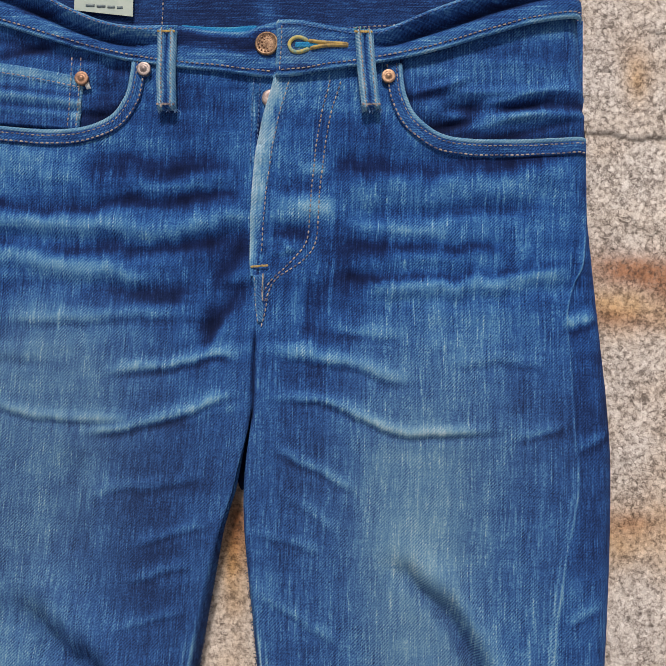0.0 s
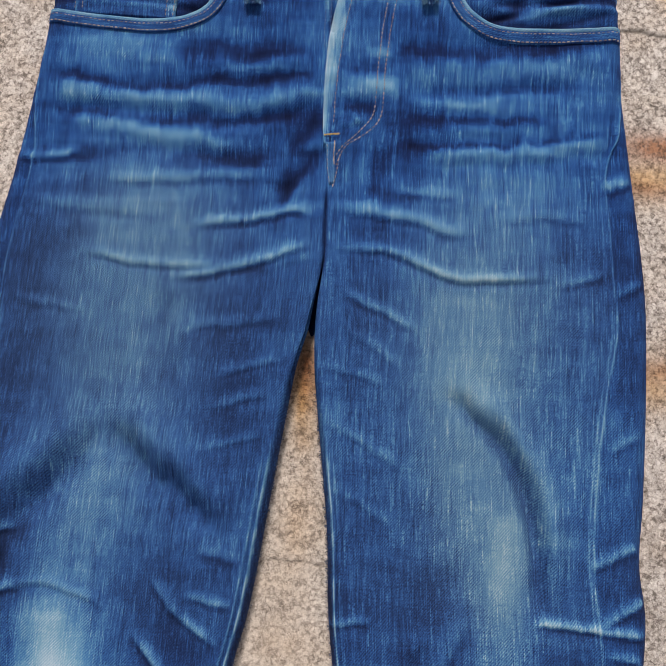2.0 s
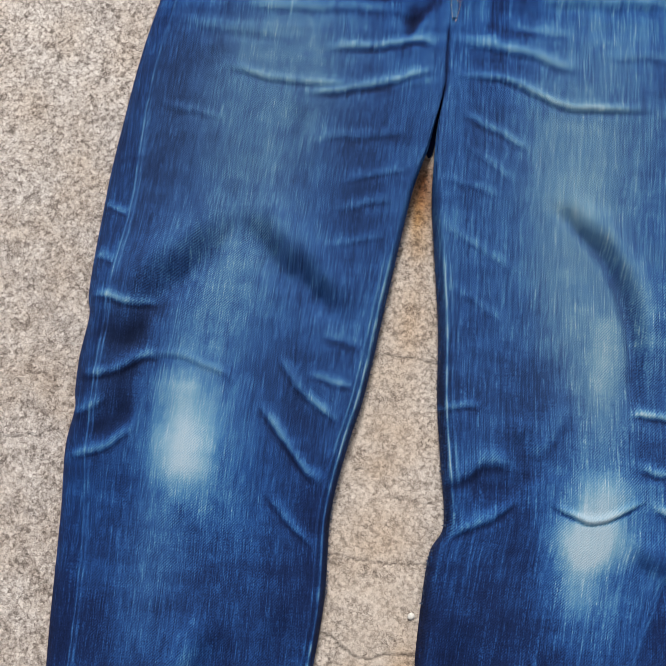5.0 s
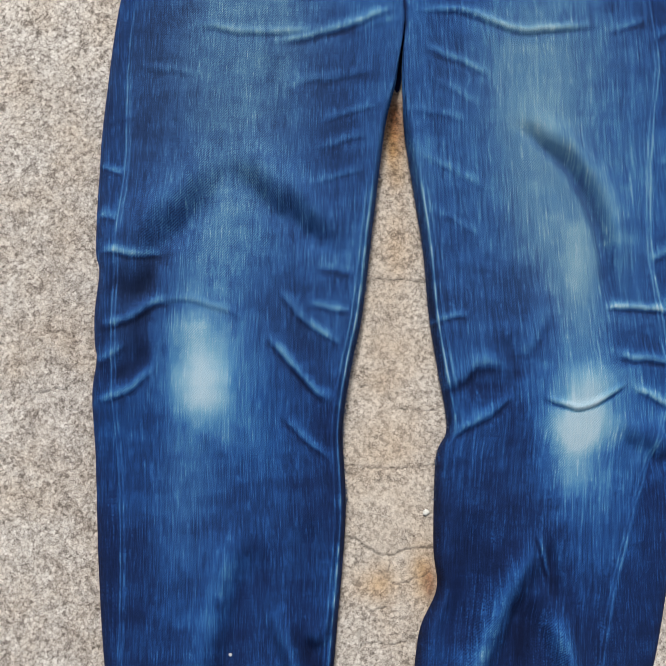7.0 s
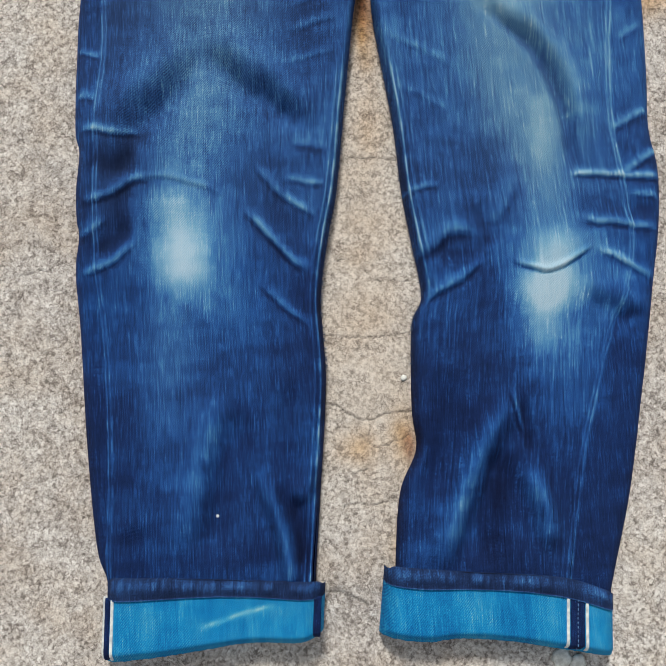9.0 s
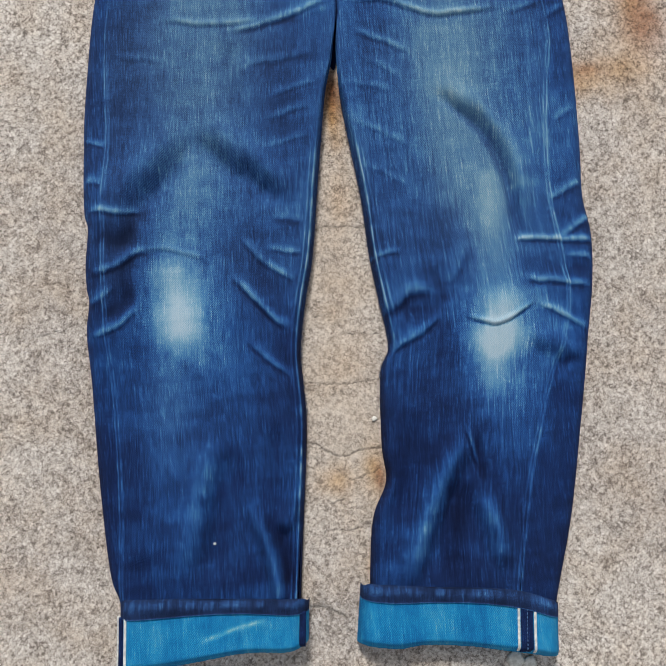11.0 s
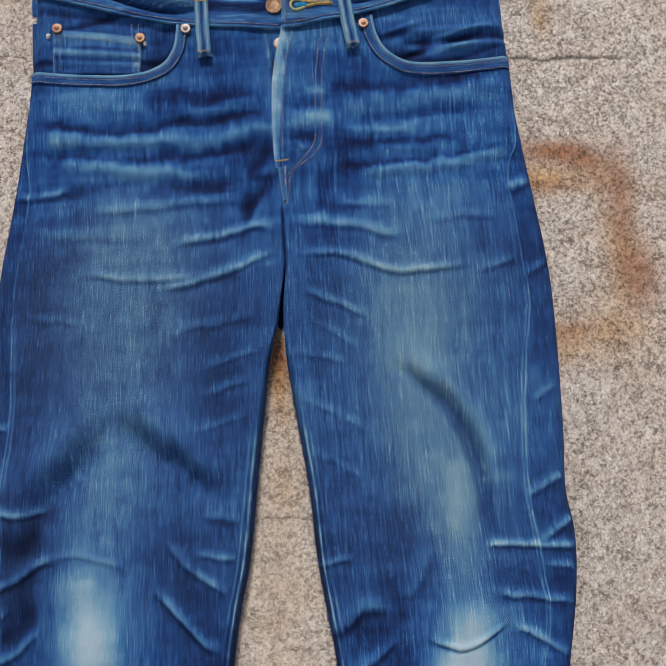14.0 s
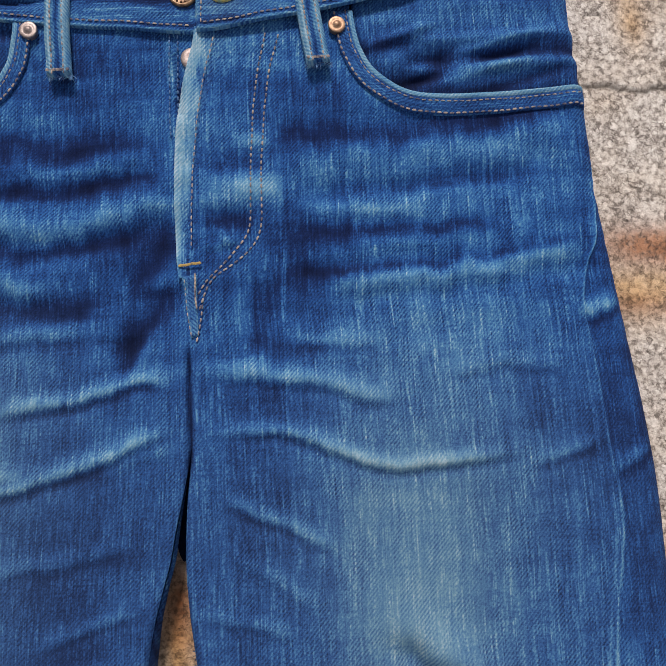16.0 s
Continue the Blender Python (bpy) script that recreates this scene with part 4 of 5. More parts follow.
ground_stain("rust", 0.001, -0.562, 0.005, 0.012, 0.85)
ground_stain("ochre", -0.042, -0.562, 0.018, 0.014, 0.60)
ground_stain("ochre", -0.004, -0.556, 0.012, 0.026, 0.70)
ground_stain("ochre", -0.010, -0.648, 0.010, 0.018, 0.60)
ground_stain("ochre", -0.015, -0.280, 0.018, 0.030, 0.35)
ground_stain("ochre", -0.030, -0.430, 0.040, 0.120, 0.25)
ground_stain("grime", -0.300, -0.480, 0.075, 0.150, 0.75)
ground_stain("grime", -0.330, -0.640, 0.090, 0.080, 0.85)
ground_stain("grime", -0.310, -0.250, 0.060, 0.120, 0.55)
ground_stain("grime", 0.270, -0.350, 0.060, 0.160, 0.50)
ground_stain("grime", 0.240, -0.620, 0.080, 0.100, 0.65)
ground_stain("grime", -0.050, -0.700, 0.060, 0.050, 0.75)
ground_stain("grime", -0.330, 0.120, 0.060, 0.100, 0.55)
ground_stain("smooth", -0.030, -0.400, 0.050, 0.200, 0.8)
ground_stain("smooth", 0.000, -0.530, 0.060, 0.050, 0.6)
ground_stain("crack", -0.066, -0.678, 0.006, 0.004, 0.50)
ground_stain("crack", -0.058, -0.686, 0.004, 0.006, 0.45)
ground_stain("crack", -0.063, -0.473, 0.0022, 0.0024, 0.55)
ground_stain("crack", -0.058, -0.602, 0.003, 0.0035, 0.40, 30)
ground_stain("crack", 0.249, -0.127, 0.0032, 0.0026, 0.35)
ground_stain("crack", -0.028, -0.229, 0.002, 0.004, 0.45, -20)


def make_ground():
    near_x, near_y = np.arange(-0.40, 0.38, 0.0011), np.arange(-0.80, 0.27, 0.0011)
    far = 0.003 * 1.42 ** np.arange(1, 30)
    gx = np.concatenate([near_x[0] - far[::-1], near_x, near_x[-1] + far])
    gy = np.concatenate([near_y[0] - far[::-1], near_y, near_y[-1] + far])
    x, y = [g.ravel() for g in np.meshgrid(gx, gy)]
    close = np.exp(-((np.maximum(np.abs(x), 0.4) - 0.4) / 1.0) ** 2)
    z = 0.0012 * fbm(x * 30, y * 30, 81) * close + 0.0009 * fbm(x * 160, y * 160, 82) * close - 0.0008
    fields = {k: np.zeros_like(x) for k in ("crack", "rust", "ochre", "grime", "smooth")}
    fields["grime"] += 0.30 + 0.8 * fbm(x * 5, y * 5, 83)
    ragged = fbm(x * 55, y * 55, 84, 4)
    for kind, sx, sy, rx, ry, amount, turn in GROUND_STAINS:
        u, v = x - sx, y - sy
        u, v = u * math.cos(turn) + v * math.sin(turn), -u * math.sin(turn) + v * math.cos(turn)
        q = (u / rx) ** 2 + (v / ry) ** 2
        near = q < 9
        fields[kind][near] += amount * np.exp(-q[near] * (1 + 1.1 * ragged[near])) * (1 + 0.9 * ragged[near])
    z -= 0.003 * np.clip(fields["crack"], 0, 1)
    for path, w, depth in GROUND_CRACKS:
        lo, hi = path.min(0) - 0.006, path.max(0) + 0.006
        near = np.nonzero((x > lo[0]) & (x < hi[0]) & (y > lo[1]) & (y < hi[1]))[0]
        best, arg = np.full(len(near), 9.0), np.zeros(len(near), int)
        for k in range(len(path)):
            d = (x[near] - path[k, 0]) ** 2 + (y[near] - path[k, 1]) ** 2
            hit = d < best
            best[hit], arg[hit] = d[hit], k
        a = arg / (len(path) - 1)
        wide = w * (0.35 + 1.2 * value_noise(a * len(path) / 9, a * 0, 91)) * step(0, 0.12, a) * step(1, 0.88, a) + 1e-5
        f = np.exp(-best / wide ** 2)
        fields["crack"][near] = np.maximum(fields["crack"][near], f)
        z[near] -= depth * f
    faces = grid_faces(len(gy), len(gx))
    me = quads("ground", np.stack([x, y, z], 1), faces, concrete, {k: np.clip(v, 0, 1) for k, v in fields.items()})
    return tagged(new("ground", me), "pale weathered concrete ground with fine cracks and rust stains", "ground", kind="structure")


make_ground()

# ---- jeans ----
jeans = tagged(new("jeans"), "faded indigo selvedge denim jeans with turned-up cuffs, laid flat on concrete", "jeans")

HEM_L = along_x((-0.27, -0.672), (-0.15, -0.680), (-0.07, -0.685))
HEM_R = along_x((-0.03, -0.676), (0.06, -0.684), (0.17, -0.704))


def leg_rows(seam_in, seam_out, cols, hem):
    v = np.linspace(0, 1, 600)[:, None]
    u = np.linspace(0, 1, cols)[None, :]
    y0 = 0.150 + (-0.700 - 0.150) * v
    x = seam_in(y0) + (seam_out(y0) - seam_in(y0)) * u
    top = band_bottom(x) + 0.012
    y = np.where(y0 > 0.04, 0.04 + (y0 - 0.04) * (top - 0.04) / 0.11, y0 + 0 * x)
    low = hem(x)
    y = np.where(y0 < -0.60, -0.60 + (y0 + 0.60) * (low + 0.60) / (-0.10), y)
    return x, y


def make_panel(right):
    """A front panel, from the inner seam or the fly to the outer seam."""
    if right:
        inner = lambda y: np.where(y > -0.092, fly_edge(y), inner_right(y) + 0.0018 * step(-0.10, -0.15, y))
        outer, pocket = seam_right, pocket_right
    else:
        inner = lambda y: np.where(y > -0.092, -0.0025 + 0 * y, inner_left(y) - 0.0018 * step(-0.10, -0.15, y))
        outer, pocket = seam_left, pocket_left
    x, y = leg_rows(inner, outer, 190, HEM_R if right else HEM_L)
    z, wear_shade, grime = [a.reshape(x.shape) for a in surface(x.ravel(), y.ravel())]
    if right:
        z = z + 0.0022 * step(0.09, 0.0, x) * step(-0.05, 0.01, y)
    else:
        z = z - 0.0012 * step(-0.05, -0.01, x) * step(-0.08, 0.0, y)
    beyond = (x > 0.088) if right else (x < -0.0865)
    keep = ~(beyond & (y > pocket(x) + 0.002))
    axis = (0.5 * (inner(y) + outer(y))) * 0.45
    cloth = np.stack([x - axis, y, z * 0 + (0.5 if right else 0.0)], -1)
    sheet("front_panel", x, y, z, wear_shade, grime, cloth, denim, jeans, "indigo denim with pale whiskers and a worn white knee", keep)
    # the back of the leg: round the outer edge, under the leg and up to the inner seam
    rows = np.linspace(0, 1, 420)[:, None]
    y0 = 0.165 + (-0.700 - 0.165) * rows
    edge_o, edge_i = (outer_right, inner_right) if right else (outer_left, inner_left)
    xo, xi = edge_o(y0), edge_i(y0)
    a = np.linspace(0, 1, 26)[None, :]
    strip = outer(y0) + (xo - outer(y0)) * np.sin(a * math.pi / 2)
    under = xo + (xi - xo) * np.linspace(0, 1, 6)[None, 1:-1]
    b = np.linspace(0, 1, 10)[None, :]
    back = xi + (inner(y0) - xi) * (1 - np.cos(b * math.pi / 2))
    x = np.concatenate([strip, under, back], 1)
    y = np.repeat(y0, x.shape[1], 1)
    top = band_bottom(x) + 0.010
    y = np.where(y > 0.04, 0.04 + (y - 0.04) * (top - 0.04) / 0.125, y)
    z, wear_shade, grime = [q.reshape(x.shape) for q in surface(x.ravel(), y.ravel())]
    z[:, strip.shape[1]:strip.shape[1] + under.shape[1]] = 0.0012
    z = z - 0.0004
    z[:, -back.shape[1]:] -= (0.004 * step(-0.20, -0.155, y) * step(-0.085, -0.100, y))[:, -back.shape[1]:]
    cloth = np.stack([x * 1.0, y, z * 0 + (0.9 if right else 0.7)], -1)
    sheet("back_panel", x, y, z, np.clip(wear_shade + 0.015, 0.02, 1), grime * 0.7, cloth, denim, jeans, "darker indigo denim back of the leg")


make_panel(True)
make_panel(False)


# ---- waist ----
def make_waistband():
    for name, x0, x1, lift in (("waistband", -0.2195, 0.010, 0.0030), ("waistband", 0.0075, 0.2135, 0.0064)):
        n = int((x1 - x0) / 0.0013)
        u = np.linspace(x0, x1, n)[:, None]
        t = np.concatenate([[0], np.linspace(0, 1, 26), [1]])[None, :]
        y = band_bottom(u) + (band_top(u) - band_bottom(u)) * t
        x = np.repeat(u, t.shape[1], 1) + 0.0
        z = height(x, np.minimum(y, 0.155)) + lift
        # a soft roll along the band
        z += 0.0055 * np.exp(-((t - 0.86) / 0.14) ** 2) * step(0.06, 0.10, np.abs(u)) - 0.0078 * np.exp(-((t - 0.57) / 0.14) ** 2) * step(0.04, 0.11, np.abs(u))
        z += 0.0010 * fbm(x * 30, y * 60, 101)
        z[:, 0] -= 0.003
        z[:, -1] -= 0.010
        if x0 > 0:
            z[0, :] -= 0.003
        else:
            z[-1, :] -= 0.003
        # rubbed edges; shadow of the stitch groove, roll and sag painted in by the minus terms
        wear_shade = 0.41 + 0.30 * np.exp(-((t - 0.97) / 0.04) ** 2) + 0.32 * np.exp(-((t - 0.02) / 0.03) ** 2) - 0.16 * np.exp(-((t - 0.10) / 0.03) ** 2) + 0.46 * fbm(x * 22, y * 130, 102) + 0.2 * fbm(x * 9, y * 20, 103) + 0 * x
        wear_shade += 0.08 * np.exp(-((t - 0.80) / 0.1) ** 2) * step(0.08, 0.13, np.abs(u)) - 0.24 * np.exp(-((t - 0.56) / 0.12) ** 2) * step(0.06, 0.10, np.abs(u))
        wear_shade -= 0.26 * step(0.40, 0.62, t) * step(0.95, 0.80, t) * step(-0.066, -0.055, u) * step(0.004, -0.004, u)
        if x0 > 0:
            wear_shade += 0.22 * np.exp(-((u - 0.008) / 0.002) ** 2)
            ring = np.hypot(x - 0.020, y - 0.147)
            wear_shade += 0.10 * np.exp(-((ring - 0.009) / 0.003) ** 2)
        cloth = np.stack([y, x, 0 * x + 0.3], -1)
        sheet(name, x, y, z, np.clip(wear_shade, 0.02, 1), 0.10 + 0.9 * np.exp(-(np.hypot(x - 0.022, y - 0.147) / 0.012) ** 2) * (x0 > 0), cloth, denim, jeans, "folded denim waistband with rubbed edges")


make_waistband()


def band_height(x, y):
    """Height of the waistband's face."""
    x, y = np.atleast_1d(x), np.atleast_1d(y)
    t = np.clip((y - band_bottom(x)) / (band_top(x) - band_bottom(x)), 0, 1)
    z = height(x, np.minimum(y, 0.155)) + np.where(x > 0.0075, 0.0064, 0.0030)
    z = z + 0.0055 * np.exp(-((t - 0.86) / 0.14) ** 2) * step(0.06, 0.10, np.abs(x)) - 0.0078 * np.exp(-((t - 0.57) / 0.14) ** 2) * step(0.04, 0.11, np.abs(x))
    return z + 0.0010 * fbm(x * 30, y * 60, 101)


def band_line(offset, x0, x1, from_top=False):
    curve = band_top if from_top else band_bottom
    return [(x, float(curve(x)) + offset) for x in np.linspace(x0, x1, 16)]


stitches(band_line(0.0035, -0.215, 0.006), tan_thread, jeans, base=band_height, label="tan topstitching")
stitches(band_line(0.0035, 0.011, 0.212), tan_thread, jeans, base=band_height, label="tan topstitching")
stitches(band_line(-0.003, -0.205, -0.075, True), tan_thread, jeans, base=band_height, width=0.0007)
stitches(band_line(-0.003, 0.011, 0.205, True), blue_thread, jeans, base=band_height, width=0.0008)
stitches([(0.0105, 0.130), (0.0112, 0.146), (0.0115, 0.162)], tan_thread, jeans, base=band_height, width=0.0007)


def make_inside_back():
    """The inside of the back of the waist, seen over the front waistband."""
    u, t = np.linspace(-0.214, 0.210, 330)[:, None], np.linspace(0, 1, 60)[None, :]
    x = u + 0 * t
    y = 0.128 + (0.214 - 0.128 + 0.010 * np.cos(u * 9)) * t
    side = np.minimum(x + 0.214, 0.210 - x)
    z = 0.0055 + 0.0022 * fbm(x * 14, y * 25, 111) + 0.004 * (1 - edge_round(side, 0.03)) + 0.0006 * fbm(x * 60, y * 60, 112)
    wear_shade = 0.24 + 0.14 * fbm(x * 25, y * 70, 113) + 0.10 * np.exp(-((x + 0.001) / 0.006) ** 2)
    cloth = np.stack([y, x, 0 * x + 0.4], -1)
    sheet("inside_back", x, y, z, np.clip(wear_shade, 0.02, 1), 0.25 + 0 * x, cloth, denim, jeans, "dark inside of the back waist")
    base = lambda x, y: 0.0058 + 0.0022 * fbm(x * 14, y * 25, 111)
    stitches([(-0.20, 0.174), (-0.10, 0.1675), (-0.04, 0.1655), (0.02, 0.166), (0.10, 0.172)], tan_thread, jeans, base=base, lift=0.0012)
    stitches([(-0.20, 0.172), (-0.10, 0.1655), (-0.04, 0.1635), (0.02, 0.164), (0.10, 0.170)], blue_thread, jeans, base=base, lift=0.0010)
    stitches([(-0.0725, 0.212), (-0.0725, 0.168)], tan_thread, jeans, base=base, lift=0.0012)
    ribbon("inside_facing", [(-0.058, 0.1615), (-0.030, 0.1603), (-0.006, 0.1622)], 0.0022, 0.003, 0.0065, inside_denim, jeans, "bright blue inner facing", wear_shade=0.5, base=lambda x, y: 0.0115 + 0 * x)


make_inside_back()


def make_size_label():
    u, t = np.linspace(-0.1330, -0.0925, 30)[:, None], np.linspace(0, 1, 26)[None, :]
    x = u + 0 * t
    y = 0.1770 - (u + 0.133) * 0.10 + 0.038 * t
    z = 0.0090 + 0.0006 * fbm(x * 40, y * 40, 121)
    patch = sheet("size_label", x, y, z, 0 * x, 0 * x, np.stack([x, y, z], -1), label_cloth, jeans, "greenish white woven label")
    for k, (bx, by, w, h) in enumerate(((-0.118, 0.1765, 0.006, 0.0016), (-0.1105, 0.1760, 0.006, 0.0016), (-0.1035, 0.1755, 0.005, 0.0016), (-0.0975, 0.1752, 0.004, 0.0016),
                                        (-0.121, 0.1835, 0.010, 0.0007), (-0.1205, 0.1855, 0.009, 0.0006), (-0.098, 0.1825, 0.008, 0.0007), (-0.1085, 0.1840, 0.004, 0.0012), (-0.1085, 0.1840, 0.0012, 0.004))):
        bm = bmesh.new()
        bmesh.ops.create_cube(bm, size=1.0, matrix=Matrix.Translation((bx - 0.004, by + 0.0040, 0.0092)) @ Matrix.Diagonal((w, h, 0.0004, 1)))
        part("print_bar", bm, ink, patch)


make_size_label()


def make_belt_loop(top, bottom):
    base = lambda x, y: np.maximum(height(x, np.minimum(y, 0.155)), 0.018) + 0.0050
    loop = ribbon("belt_loop", [top, ((top[0] + bottom[0]) / 2 - 0.0005, (top[1] + bottom[1]) / 2), bottom], 0.0061, 0.0061, 0.0028, denim, jeans,
                  "double-stitched denim belt loop with frayed ends", wear_shade=0.56, thick=0.0045, base=base, edge=0.16, crown=0.0012, rails=0.28, rows=17)
    for shift in (-0.0031, 0.0031):
        stitches([top, bottom], tan_thread, loop, base=base, lift=0.0050, shift=shift, pitch=0.0030)
    for end, mat in ((top, gold_thread), (bottom, tan_thread)):
        k = 1 if end is top else -1
        y = end[1] - 0.0030 * k
        stitches([(end[0] - 0.0062, y), (end[0] + 0.0062, y + 0.0004)], mat, loop, base=base, lift=0.0046, pitch=0.0017, length=0.0022, width=0.0016)
    # frayed ends
    rng = random.Random(int(1000 * abs(top[0])) + (top[0] > 0))
    for end, spread in ((top, 5), (bottom, 16)):
        bm = bmesh.new()
        for _ in range(spread):
            sgn = 1 if end is top else -1
            x0 = end[0] + rng.uniform(-0.007, 0.007)
            q = [Vector((x0, end[1] - 0.001 * sgn, float(base(x0, end[1])[0]) + 0.002))]
            heading = rng.uniform(-0.9, 0.9) + (math.pi / 2 if sgn > 0 else -math.pi / 2)
            for _ in range(4):
                heading += rng.uniform(-0.7, 0.7)
                q.append(q[-1] + Vector((math.cos(heading) * 0.0008, math.sin(heading) * 0.0008, rng.uniform(-0.0006, 0.0003))))
            for a, b in zip(q, q[1:]):
                n = Vector((-(b - a).y, (b - a).x, 0)).normalized() * 0.0002
                up = Vector((0, 0, 0.0002))
                vs = [bm.verts.new(p) for p in (a - n, a + up, a + n, b - n, b + up, b + n)]
                bm.faces.new((vs[0], vs[1], vs[4], vs[3]))
                bm.faces.new((vs[1], vs[2], vs[5], vs[4]))
        part("fray", bm, teal_thread if end is top else blue_thread, loop)
    return loop


make_belt_loop((-0.0645, 0.1570), (-0.0635, 0.1025))
make_belt_loop((0.0655, 0.1590), (0.0715, 0.1045))


# ---- fly ----
def make_fly():
    u, t = np.linspace(-0.020, 0.024, 34)[:, None], np.linspace(0.045, 0.140, 60)[None, :]
    x, y = u + 0 * t, t + 0 * u
    z = height(x, y) - 0.0028
    sheet("fly_shield", x, y, z, 0.16 + 0.2 * fbm(x * 60, y * 60, 131), 0.2 + 0 * x, np.stack([x, y, z], -1), denim, jeans, "dark denim fly shield")
    t = np.concatenate([[0], np.linspace(0, 1, 26)])[None, :]
    y = np.linspace(0.130, -0.006, 110)[:, None]
    wide = np.interp(y, [-0.006, 0.03, 0.06, 0.10, 0.130], [0.007, 0.011, 0.016, 0.020, 0.021])
    x = fly_edge(y) - 0.0008 + wide * t
    y = y + 0 * x
    z = height(x, y) + 0.0022 + 0.0014 * (1 - t) ** 2 + 0.0012 * fbm(x * 120, y * 90, 132) * (1 - t) - 0.0008 * t ** 4
    z[:, 0] -= 0.0035
    inner = 0.55 + 0.55 * fbm(x * 0 + 2, y * 38, 133)
    wear_shade = 0.43 + 0.38 * step(inner + 0.25, inner - 0.25, t) + 0.42 * fbm(x * 90, y * 60, 134) + 0.10 * np.exp(-(t / 0.12) ** 2) - 0.16 * np.exp(-((t - 0.34) / 0.07) ** 2)
    wear_shade = wear_shade * (0.62 + 0.38 * step(-0.006, 0.016, y) * step(0.134, 0.118, y))
    sheet("fly_placket", x, y, z, np.clip(wear_shade, 0.05, 0.9), 0.14 + 0 * x, np.stack([x, y, 0 * x + 0.55], -1), denim, jeans, "pale rubbed edge of the button fly")
    base = lambda x, y: height(x, y) + 0.0022 * step(0.09, 0.0, x) * step(-0.05, 0.01, y)
    stitches([(0.044, 0.127), (0.037, 0.094), (0.033, 0.052), (0.031, 0.021), (0.022, 0.006), (0.009, -0.007), (0.002, -0.017)], tan_thread, jeans, base=base, width=0.0009)
    stitches([(0.051, 0.126), (0.0435, 0.097), (0.0385, 0.052), (0.037, 0.021), (0.029, 0.006), (0.011, -0.0075), (0.003, -0.024)], tan_thread, jeans, base=base, width=0.0009)
    stitches([(0.0165, 0.124), (0.009, 0.094), (0.0035, 0.052), (0.001, 0.010)], tan_thread, jeans, base=base, width=0.0007, lift=0.0022)
    for shift in (-0.0058, -0.0100):
        stitches([(shift + 0.003, 0.128), (shift + 0.002, 0.095), (shift + 0.002, 0.070)], blue_thread, jeans, lift=0.0003, width=0.0008)
    # gold tack at the foot of the fly, and the crotch seam
    stitches([(-0.0055, 0.0000), (0.0050, 0.0012)], gold_thread, jeans, base=base, lift=0.0022, pitch=0.0016, length=0.0024, width=0.0014)
    stitches([(0.0025, -0.004), (0.0022, -0.014), (0.0025, -0.022)], tan_thread, jeans, base=base, lift=0.0018, pitch=0.002, width=0.0009)
    ribbon("crotch_seam", [(-0.0012, -0.004), (-0.0005, -0.020), (0.0010, -0.037)], (0.0046, 0.0020), (0.0030, 0.0016), 0.0012, denim, jeans, "rubbed crotch seam", wear_shade=0.50, grime=0.30, base=base, rows=6, thick=0.003)
    stitches([(-0.0030, -0.006), (-0.0024, -0.020), (-0.0006, -0.036)], tan_thread, jeans, base=base, lift=0.0012, width=0.0007)
    stitches([(0.0060, -0.016), (0.0040, -0.030), (0.0018, -0.040)], tan_thread, jeans, base=base, lift=0.0012, width=0.0008)


make_fly()


def make_shaded_seat():
    """The seat of the jeans, deep in the fork between the legs, its shadow put into a near-black colour."""
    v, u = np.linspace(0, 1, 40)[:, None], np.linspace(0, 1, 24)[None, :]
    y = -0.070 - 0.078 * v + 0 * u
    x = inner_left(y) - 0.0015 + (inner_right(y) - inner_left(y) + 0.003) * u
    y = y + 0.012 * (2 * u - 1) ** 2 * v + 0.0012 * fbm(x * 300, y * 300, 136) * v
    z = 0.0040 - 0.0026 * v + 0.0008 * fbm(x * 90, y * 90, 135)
    sheet("seat", x, y, z, 0.06 + 0.1 * fbm(x * 80, y * 80, 137), 0.1 + 0 * x, np.stack([x, y, 0 * x + 0.1], -1), denim, jeans, "seat in the fork, coloured dark for its shadow")


make_shaded_seat()


def make_button(at, radius, label):
    top = turned("button", ((radius * 0.5, -0.006), (radius * 0.55, -0.002), (radius * 0.98, -0.0012), (radius, 0.0), (radius * 0.97, 0.0009), (radius * 0.84, 0.0012),
                            (radius * 0.78, 0.0006), (radius * 0.50, 0.0008), (radius * 0.12, 0.0010)), bronze, jeans, at, label, tilt=-6, count=40)
    bm = bmesh.new()
    for ring, count in ((0.66, 14), (0.40, 9)):
        for k in range(count):
            a = 2 * math.pi * k / count
            bmesh.ops.create_icosphere(bm, subdivisions=1, radius=radius * 0.085,
                                       matrix=Matrix.Translation((at[0] + ring * radius * math.cos(a), at[1] + ring * radius * math.sin(a), at[2] + 0.0009)) @ Matrix.Diagonal((1.1, 1.1, 0.5, 1)))
    part("relief", bm, copper, top)


make_button((0.0014, 0.1490, 0.0252), 0.0080, "bronze button with a raised rim")
turned("button", ((0.004, -0.004), (0.0058, -0.001), (0.0060, 0.0), (0.0054, 0.0007), (0.0030, 0.0005)), nickel, jeans, (0.0045, 0.1135, 0.0215), "small fly button half hidden")

# keyhole buttonhole worked in coloured thread
hole_base = lambda x, y: band_height(x, y)
worn_gold = make_thread("worn_gold", (0.50, 0.40, 0.12), (0.10, 0.28, 0.30))
eye = [(0.0290, 0.1500), (0.0240, 0.1522), (0.0190, 0.1515), (0.0165, 0.1475), (0.0185, 0.1435), (0.0235, 0.1428), (0.0300, 0.1452)]
buttonhole = ribbon("buttonhole", eye, 0.0012, 0.0012, 0.0008, worn_gold, jeans, "keyhole buttonhole worked in gold and teal thread", base=hole_base, rows=5, crown=0.0008)
